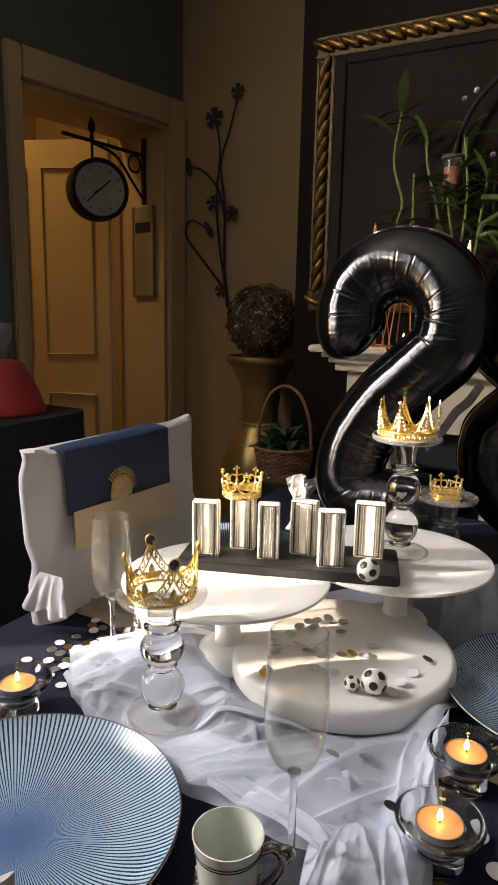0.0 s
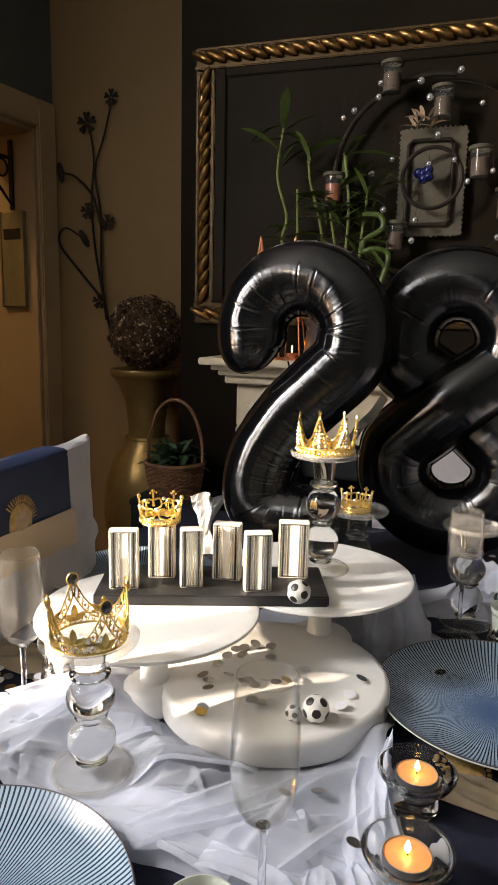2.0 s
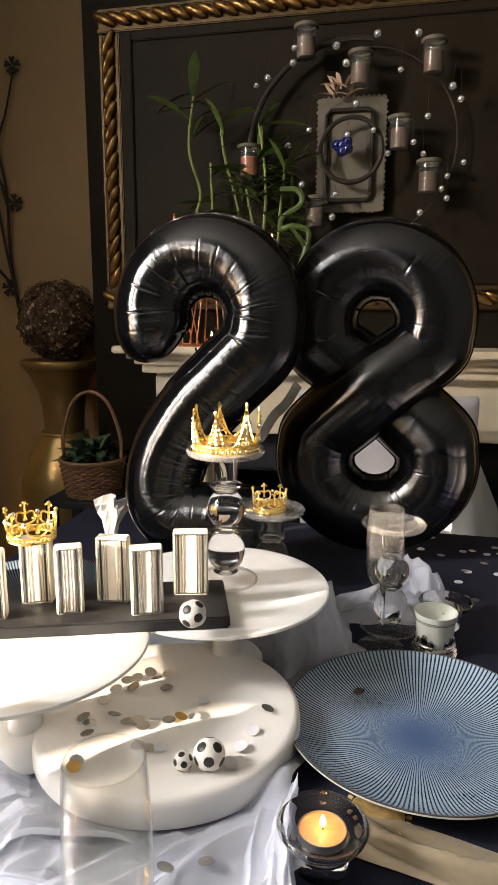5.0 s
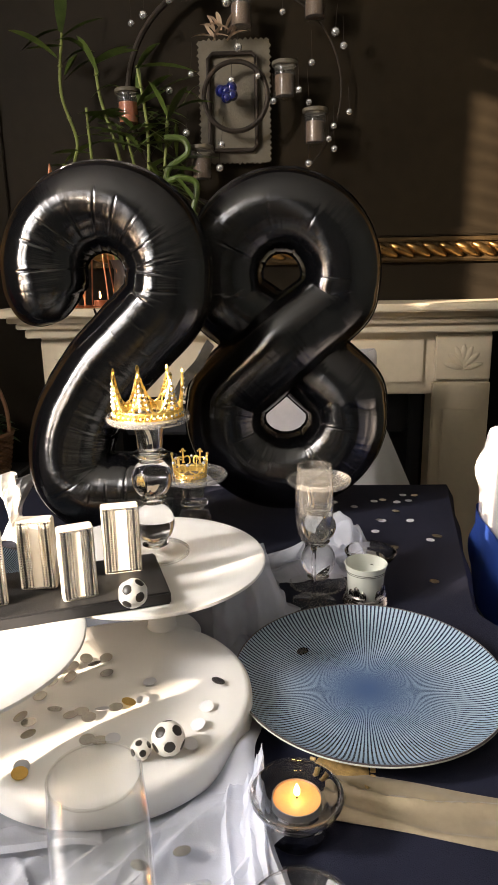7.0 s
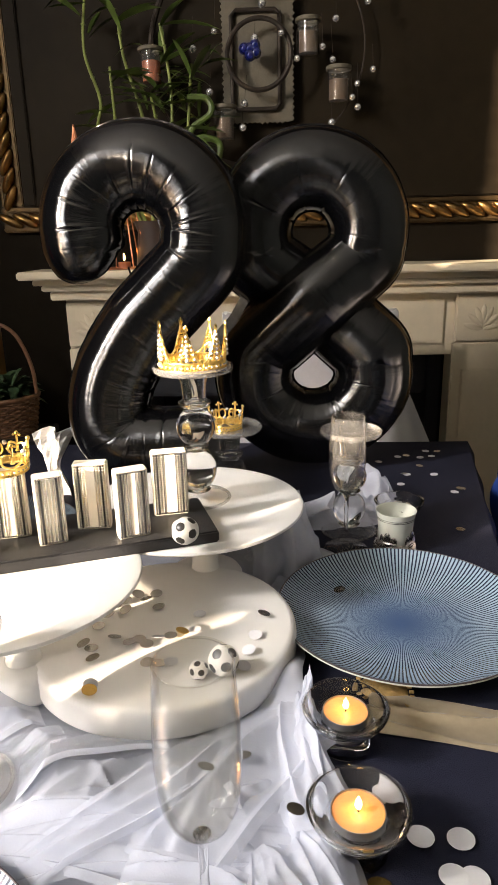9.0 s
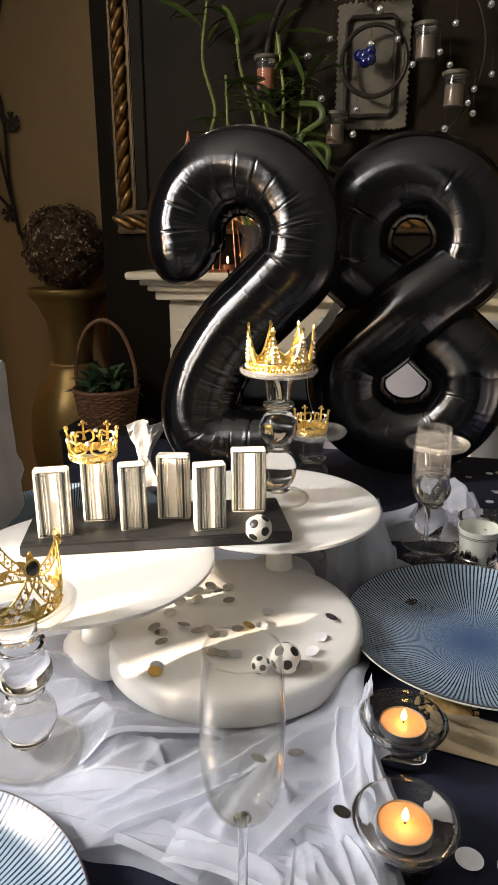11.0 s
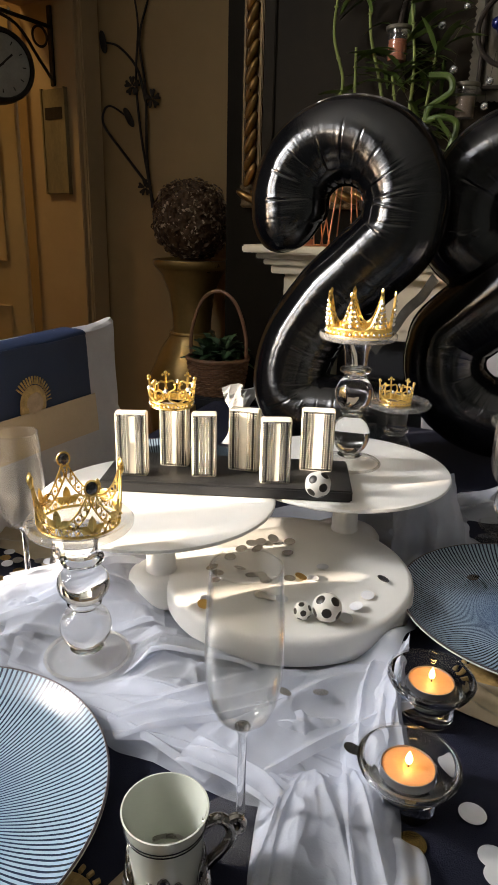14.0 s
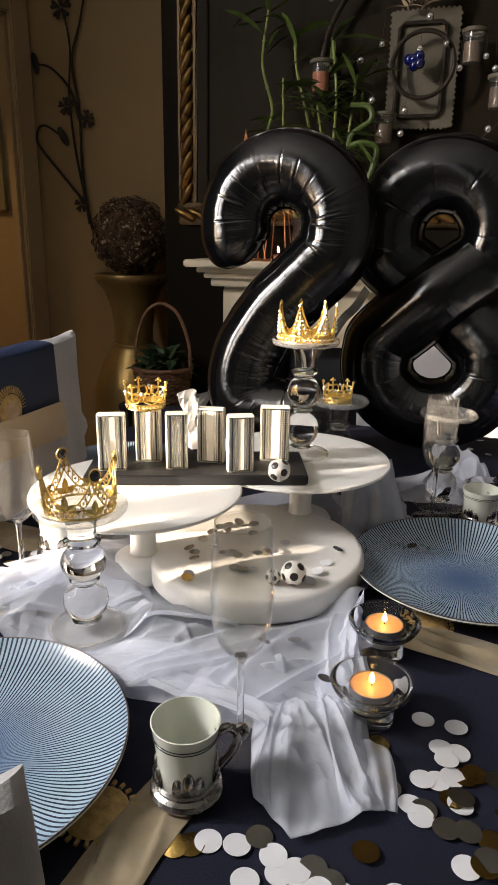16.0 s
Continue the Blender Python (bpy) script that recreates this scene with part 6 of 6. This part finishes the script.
for st in STEMS:
    part("stem", tube(spline([(u, WV, z) for u, z in st], 8), 0.0064, 8, taper=lambda t: 1 - 0.45 * t), M["iron"], iron)
for u, z, r in ((-1.547, 2.169, 0.034), (-1.666, 2.075, 0.046), (-1.668, 1.715, 0.036), (-1.574, 1.664, 0.036), (-1.619, 1.33, 0.034)):
    bm = bmesh.new()
    for k in range(5):
        q = radians(90 + 72 * k)
        m = Matrix.Translation((u, WV - 0.012, z)) @ Matrix.Rotation(-q, 4, "Y")
        rim = [m @ Vector((r * f, 0, r * w)) for f, w in ((0.12, -0.07), (0.85, -0.36), (1.0, -0.20), (0.84, 0.0), (1.0, 0.20), (0.85, 0.36), (0.12, 0.07))]
        fa, fb = [bm.verts.new(p) for p in rim], [bm.verts.new(p + Vector((0, 0.004, 0))) for p in rim]
        bm.faces.new(fa)
        bm.faces.new(fb[::-1])
        for i in range(7):
            bm.faces.new((fa[i], fb[i], fb[(i + 1) % 7], fa[(i + 1) % 7]))
    part("blossom", bm, M["iron"], iron, smooth=False)
for u, z, t in ((-1.801, 1.881, 80), (-1.690, 1.60, 60)):
    bm = bmesh.new()
    bmesh.ops.create_uvsphere(bm, u_segments=10, v_segments=6, radius=1, matrix=Matrix.Translation((u, WV - 0.008, z)) @ Matrix.Rotation(radians(t), 4, "Y") @ Matrix.Diagonal((0.045, 0.006, 0.016, 1)))
    part("iron_leaf", bm, M["iron"], iron)

# station clock on its bracket, and a plaque below
RV = 2.604
clock = thing("wall_clock", "black double-sided station clock on a scrolled iron bracket", "clock")
clock.matrix_basis = Matrix.Translation((0, 0.021, 0)) @ SKEW
part("bracket_plate", boxes(((-1.985, RV - 0.012, 1.715), (-1.960, RV, 2.005)), bevel=0.003), M["iron"], clock)
part("arm", tube([(-1.972, RV - 0.01, 1.93), (-1.972, RV - 0.45, 1.94)], 0.008, 8), M["iron"], clock)
part("brace", tube(spline([(-1.972, RV - 0.012, 1.74), (-1.972, RV - 0.07, 1.80), (-1.972, RV - 0.17, 1.90), (-1.972, RV - 0.30, 1.93)], 8), 0.006, 8), M["iron"], clock)
part("scroll", tube([(-1.972, RV - 0.062 + 0.036 * math.cos(q), 1.885 + 0.036 * math.sin(q)) for q in (2 * math.pi * k / 24 for k in range(24))], 0.005, 6, True), M["iron"], clock)
part("finial", lathe([(0.012, 0), (0.006, 0.02), (0.016, 0.04), (0.014, 0.06), (0.005, 0.08), (0, 0.085)], 14, at=(-1.972, RV - 0.30, 1.945)), M["iron"], clock)
part("hanger", tube([(-1.972, RV - 0.30, 1.94), (-1.972, RV - 0.30, 1.87)], 0.006, 8), M["iron"], clock)
cm = pose(-1.972, RV - 0.275, 1.74) @ pose(0, 0, 0, 0, 90, 0) @ pose(0, 0, 0, 20, 0, 0)
ob = part("case", lathe([(0, -0.045), (0.118, -0.045), (0.128, -0.040), (0.130, 0), (0.128, 0.040), (0.124, 0.046), (0.113, 0.046), (0.110, 0.036), (0, 0.036)], 56), M["iron"], clock)
ob.matrix_basis = cm
ob = part("dial", lathe([(0, 0.0365), (0.109, 0.0365), (0.109, 0.039), (0, 0.039)], 48), M["dial"], clock, "aged pale clock dial")
ob.matrix_basis = cm
for k in range(12):
    q = radians(30 * k)
    bm = bmesh.new()
    box(bm, (-0.007, -0.0018, 0.0392), (0.007, 0.0018, 0.0402), 0, pose(0, 0, 0, 0, 0, 30 * k) @ pose(0.088, 0, 0))
    mk = part("hour_mark", bm, M["iron"], clock, smooth=False)
    mk.matrix_basis = cm
for ang, ln, wd in ((42, 0.060, 0.0035), (-138, 0.085, 0.0025), (-146, 0.035, 0.004)):
    bm = bmesh.new()
    box(bm, (-0.012, -wd, 0.0405), (ln, wd, 0.0418), 0, pose(0, 0, 0, 0, 0, 90 + ang))
    hd = part("clock_hand", bm, M["iron"], clock, smooth=False)
    hd.matrix_basis = cm
plq = thing("wall_plaque", "tall weathered wooden plaque hanging beside the door", "plaque")
plq.matrix_basis = Matrix.Translation((0, 0.021, 0)) @ SKEW
part("board", boxes(((-2.040, RV - 0.016, 1.30), (-1.903, RV, 1.705)), bevel=0.002), M["plaque"], plq)
for lo, hi in (((-2.043, RV - 0.02, 1.297), (-2.035, RV, 1.708)), ((-1.908, RV - 0.02, 1.297), (-1.900, RV, 1.708))):
    part("edge_strip", boxes((lo, hi)), M["plaque"], plq)
part("dark_motif", boxes(((-2.02, RV - 0.0185, 1.59), (-1.92, RV - 0.0165, 1.635))), M["iron"], plq)

# black draped sideboard with a red lamp
side = thing("sideboard", "sideboard draped in black cloth beside the doorway", "sideboard", (-1.59, 1.09, 0))


def drape(a, b):
    q = 2 * math.pi * a
    c, s = math.cos(q), math.sin(q)
    if b < 0.25:
        k = (b / 0.25)
        z = 0.930
    else:
        k, z = 1 + 0.05 * (b - 0.25), 0.930 * (1 - (b - 0.25) / 0.75)
    fold_ = 0.012 * max(0, b - 0.3) * math.sin(q * 22)
    return (k * (0.21 + fold_) * math.copysign(abs(c) ** 0.25, c), k * (0.50 + fold_) * math.copysign(abs(s) ** 0.25, s), z)


part("black_drape", sheet(drape, 120, 24), M["black_cloth"], side)
part("carcass", boxes(((-0.19, -0.47, 0), (0.19, 0.47, 0.920))), M["floor"], side)
part("hem", tube([(0.225 * math.copysign(abs(math.cos(q)) ** 0.25, math.cos(q)), 0.53 * math.copysign(abs(math.sin(q)) ** 0.25, math.sin(q)), 0.012) for q in (2 * math.pi * j / 90 for j in range(90))], 0.005, 6, True), M["black_cloth"], side)
lamp = thing("oil_lamp", "red velvet domed lamp with a glass chimney", "lamp", (-1.56, 1.392, 0.931))
part("shade", lathe([(0, 0), (0.118, 0), (0.122, 0.008), (0.119, 0.022), (0.105, 0.062), (0.078, 0.118), (0.066, 0.140), (0.054, 0.152), (0.03, 0.1555), (0, 0.156)], 40), M["red"], lamp)
part("chimney", lathe([(0.014, 0.156), (0.016, 0.18), (0.030, 0.21), (0.036, 0.26), (0.034, 0.262), (0.027, 0.212), (0.012, 0.18), (0.011, 0.158)], 32), M["thin_glass"], lamp, "clear glass chimney")

# ---- on the mantelpiece and the gilt panel ----
rng = random.Random(21)
bam = thing("lucky_bamboo", "lucky bamboo stalks with long green leaves on the mantelpiece", "plant")
part("vase", lathe([(0, 0), (0.05, 0), (0.055, 0.01), (0.045, 0.10), (0.055, 0.13), (0.05, 0.13), (0.04, 0.10), (0.04, 0.012), (0, 0.01)], 32, at=(-0.50, 2.16, MZ + 0.001)), M["gift"], bam, "dark glazed vase")
STALKS = (((-0.52, 2.16, 1.24), (-0.60, 2.15, 1.40), (-0.635, 2.15, 1.50), (-0.622, 2.15, 1.58), (-0.655, 2.15, 1.70), (-0.64, 2.15, 1.84)),
          ((-0.51, 2.15, 1.24), (-0.58, 2.15, 1.42), (-0.585, 2.15, 1.52), (-0.590, 2.15, 1.66)),
          ((-0.50, 2.16, 1.24), (-0.50, 2.16, 1.45), (-0.515, 2.15, 1.56), (-0.55, 2.15, 1.68), (-0.56, 2.15, 1.78)),
          ((-0.49, 2.15, 1.24), (-0.44, 2.15, 1.42), (-0.43, 2.16, 1.60), (-0.45, 2.16, 1.76)),
          ((-0.49, 2.16, 1.24), (-0.40, 2.14, 1.38), (-0.385, 2.15, 1.52), (-0.37, 2.15, 1.66)),
          ((-0.48, 2.14, 1.24), (-0.42, 2.12, 1.30), (-0.45, 2.12, 1.44), (-0.48, 2.13, 1.58)))
leaves = bmesh.new()
for st in STALKS:
    fine = spline(st, 10)
    part("stalk", tube(fine, 0.0058, 8, taper=lambda t: 1 - 0.35 * t), M["stalk"], bam)
    for k in range(8, len(fine), 9):
        part("node_ring", ball(bmesh.new(), fine[k], 0.0072, 1, 0.5), M["stalk"], bam)
    top = fine[-1]
    for k in range(6):
        q = rng.uniform(0, 6.3)
        d = Vector((math.cos(q), 0.35 * math.sin(q) - 0.1, rng.uniform(-0.1, 0.9)))
        leaf_blade(leaves, top + Vector((0, 0, rng.uniform(-0.22, 0.02))), d, rng.uniform(0.08, 0.17), rng.uniform(0.008, 0.016), rng.uniform(0.1, 0.6))
for k in range(50):
    q = rng.uniform(0, 6.3)
    p = Vector((rng.uniform(-0.50, -0.32), rng.uniform(2.12, 2.19), rng.uniform(1.38, 1.72)))
    leaf_blade(leaves, p, Vector((math.cos(q), 0.3 * math.sin(q) - 0.1, rng.uniform(-0.3, 0.9))), rng.uniform(0.06, 0.15), rng.uniform(0.005, 0.011), rng.uniform(0.2, 0.8))
for p, d, ln, wd in (((-0.655, 2.14, 1.78), (-0.5, -0.2, 0.5), 0.16, 0.022), ((-0.64, 2.14, 1.84), (0.1, -0.1, 1.0), 0.17, 0.018), ((-0.56, 2.14, 1.76), (0.7, -0.2, 0.4), 0.15, 0.02), ((-0.55, 2.14, 1.74), (-0.3, -0.2, 0.9), 0.14, 0.018),
                    ((-0.45, 2.14, 1.66), (0.6, -0.2, 0.7), 0.16, 0.018), ((-0.40, 2.13, 1.50), (0.9, -0.2, 0.2), 0.13, 0.018), ((-0.50, 2.14, 1.52), (-0.9, -0.2, 0.3), 0.12, 0.017), ((-0.37, 2.13, 1.62), (0.4, -0.2, 0.8), 0.14, 0.016)):
    leaf_blade(leaves, Vector(p), Vector(d), ln, wd, 0.35, 7)
tagged(part("leaves", leaves, M["leaf"], bam), kind="stuff")
curl = spline([(-0.36, 2.13, 1.16), (-0.345, 2.13, 1.30), (-0.31, 2.13, 1.40), (-0.30, 2.13, 1.46), (-0.34, 2.12, 1.475), (-0.375, 2.12, 1.47), (-0.37, 2.12, 1.50), (-0.32, 2.12, 1.535), (-0.33, 2.12, 1.57), (-0.38, 2.12, 1.575)], 8)
part("curled_stalk", tube(curl, 0.0085, 8), M["leaf"], bam, "thick curled pale green stalk")

for u, v in ((-0.70, 2.14), (-0.585, 2.13), (-0.40, 2.11)):
    cone = thing("wire_lantern", "copper wire pyramid lantern on the mantelpiece", "lantern", (u, v, MZ + 0.001), group="copper wire lanterns")
    hgt = 0.385 if v > 2.12 else 0.32
    base = [(0.07 * math.cos(q), 0.05 * math.sin(q), 0.003) for q in (2 * math.pi * k / 6 for k in range(6))]
    part("base_ring", tube(base, 0.0024, 6, True), M["copper"], cone)
    for b_ in base:
        part("wire", tube([b_, (0, 0, hgt)], 0.0020, 6), M["copper"], cone)
    part("candle_cup", lathe([(0, 0.002), (0.018, 0.002), (0.018, 0.02), (0, 0.02)], 20), M["clay"], cone)
    part("flame", lathe([(0, 0.024), (0.003, 0.03), (0.002, 0.038), (0, 0.046)], 10), M["flame"], cone, "small candle flame")

wr = thing("candle_wreath", "round black wire wall holder with votive jars and crystal beads", "candle holder")
WC, WV2 = Vector((-0.195, 2.185, 1.69)), 2.185


def hoop(cx, cz, r, y, wire, a0=0, a1=360):
    n = int((a1 - a0) / 6)
    closed = a1 - a0 >= 360
    return tube([(cx + r * math.cos(radians(a0 + (a1 - a0) * k / n)), y, cz + r * math.sin(radians(a0 + (a1 - a0) * k / n))) for k in range(n if closed else n + 1)], wire, 8, closed)


part("outer_hoop", hoop(-0.20, 1.69, 0.285, 2.20, 0.008, 78, 265), M["iron"], wr)
part("outer_hoop", hoop(-0.16, 1.70, 0.255, 2.21, 0.0022, -60, 90), M["iron"], wr)
part("inner_hoop", hoop(-0.19, 1.68, 0.085, 2.165, 0.0065), M["iron"], wr)
bm = bmesh.new()
rngp = random.Random(4)
outline = []
W0, W1, Z0, Z1 = -0.290, -0.100, 1.525, 1.832
for (x0, z0), (x1, z1) in zip(((W0, Z0), (W1, Z0), (W1, Z1), (W0, Z1)), ((W1, Z0), (W1, Z1), (W0, Z1), (W0, Z0))):
    n = int(math.hypot(x1 - x0, z1 - z0) / 0.007)
    for k in range(n):
        t = k / n
        nx, nz = (z1 - z0), -(x1 - x0)
        ln = math.hypot(nx, nz)
        o = (0.006 if k % 2 else -0.001) * rngp.uniform(0.5, 1.2)
        outline.append((x0 + (x1 - x0) * t + nx / ln * o, z0 + (z1 - z0) * t + nz / ln * o))
va = [bm.verts.new((x, 2.222, z)) for x, z in outline]
vb = [bm.verts.new((x, 2.226, z)) for x, z in outline]
bm.faces.new(va)
bm.faces.new(vb[::-1])
for k in range(len(va)):
    j = (k + 1) % len(va)
    bm.faces.new((va[k], vb[k], vb[j], va[j]))
part("deckle_plate", bm, M["pewter_plate"], wr, "grey tin plate with a torn deckle edge", smooth=False)
part("plate_wire", tube([(-0.265 + dx, 2.212, dz) for dx, dz in ((0.012, 1.555), (0.118, 1.555), (0.130, 1.567), (0.130, 1.785), (0.118, 1.797), (0.012, 1.797), (0, 1.785), (0, 1.567))], 0.0062, 8, True), M["iron"], wr)
for p in ((-0.214, 2.15, 1.690), (-0.198, 2.148, 1.680), (-0.228, 2.156, 1.692), (-0.200, 2.150, 1.698), (-0.212, 2.146, 1.674)):
    part("blue_bauble", ball(bmesh.new(), p, 0.015, 3), M["blue_glass"], wr, "cobalt blue glass bauble")
for u, z in ((-0.321, 1.960), (0.020, 1.900), (-0.172, 1.884), (-0.059, 1.715), (0.022, 1.600), (-0.287, 1.515), (-0.480, 1.660)):
    jar = part("votive_jar", lathe([(0, -0.045), (0.026, -0.045), (0.028, -0.04), (0.029, 0.035), (0.027, 0.035), (0.026, -0.038), (0, -0.040)], 28, at=(u, 2.165, z)), M["thin_glass"], wr, "small clear votive jar")
    part("rim", lathe([(0.030, 0.034), (0.034, 0.036), (0.034, 0.044), (0.030, 0.046), (0.028, 0.040)], 28, at=(u, 2.165, z)), M["pewter_plate"], jar)
    part("candle", lathe([(0, -0.038), (0.0245, -0.038), (0.0245, 0.012), (0, 0.012)], 24, at=(u, 2.165, z)), M["clay"] if u < -0.4 else M["old_wax"], jar)
sprig = bmesh.new()
for k in range(16):
    q = rng.uniform(0.2, 2.9)
    leaf_blade(sprig, Vector((-0.225 + rng.uniform(-0.035, 0.03), 2.17, 1.825 + rng.uniform(-0.01, 0.02))), Vector((math.cos(q), -0.3, math.sin(q))), rng.uniform(0.03, 0.075), rng.uniform(0.005, 0.009), 0.4)
tagged(part("dried_sprig", sprig, M["dry_pale"], wr, "pale dried leaves tied to the plate"), kind="stuff")
BEADS = ((-0.456, 1.856), (-0.424, 1.874), (-0.354, 1.907), (-0.351, 1.944), (-0.236, 1.942), (-0.128, 1.962), (-0.022, 1.957), (-0.209, 1.897), (-0.064, 1.871), (-0.180, 1.793),
         (-0.306, 1.733), (-0.130, 1.724), (-0.200, 1.715), (0.072, 1.822), (0.094, 1.789), (0.012, 1.752), (-0.022, 1.689), (0.005, 1.658), (0.111, 1.632), (-0.089, 1.663),
         (0.071, 1.599), (0.058, 1.567), (0.073, 1.542), (0.004, 1.507), (-0.236, 1.501), (-0.364, 1.695), (-0.324, 1.591), (-0.230, 1.560))
for u, z in BEADS:
    bead = part("crystal_bead", ball(bmesh.new(), (u, 2.15, z), rng.uniform(0.0085, 0.0115), 2), M["glass_bead"], wr)
    part("thread", tube([(u, 2.15, z + 0.008), (u + rng.uniform(-0.006, 0.006), 2.165, z + rng.uniform(0.05, 0.09))], 0.0007, 5), M["iron"], bead)


# ---- chair and hanging cloth on the far side ----
chair((0.256, 1.225, 0), 180, "blue", "white covered chair with a bright blue sash", 0.93)


def hang(a, b):
    return (0.09 + 0.04 * (1 - b) + (0.05 + 0.42 * b) * a, 1.93 + 0.016 * math.sin(a * 11) * b, 0.90 * (1 - b) + 0.002 - 0.04 * a * (1 - b))


solid("draped_cloth", sheet(hang, 30, 20, 0.002), M["pillar_white"], "white cotton cloth hanging to the floor", "cloth")
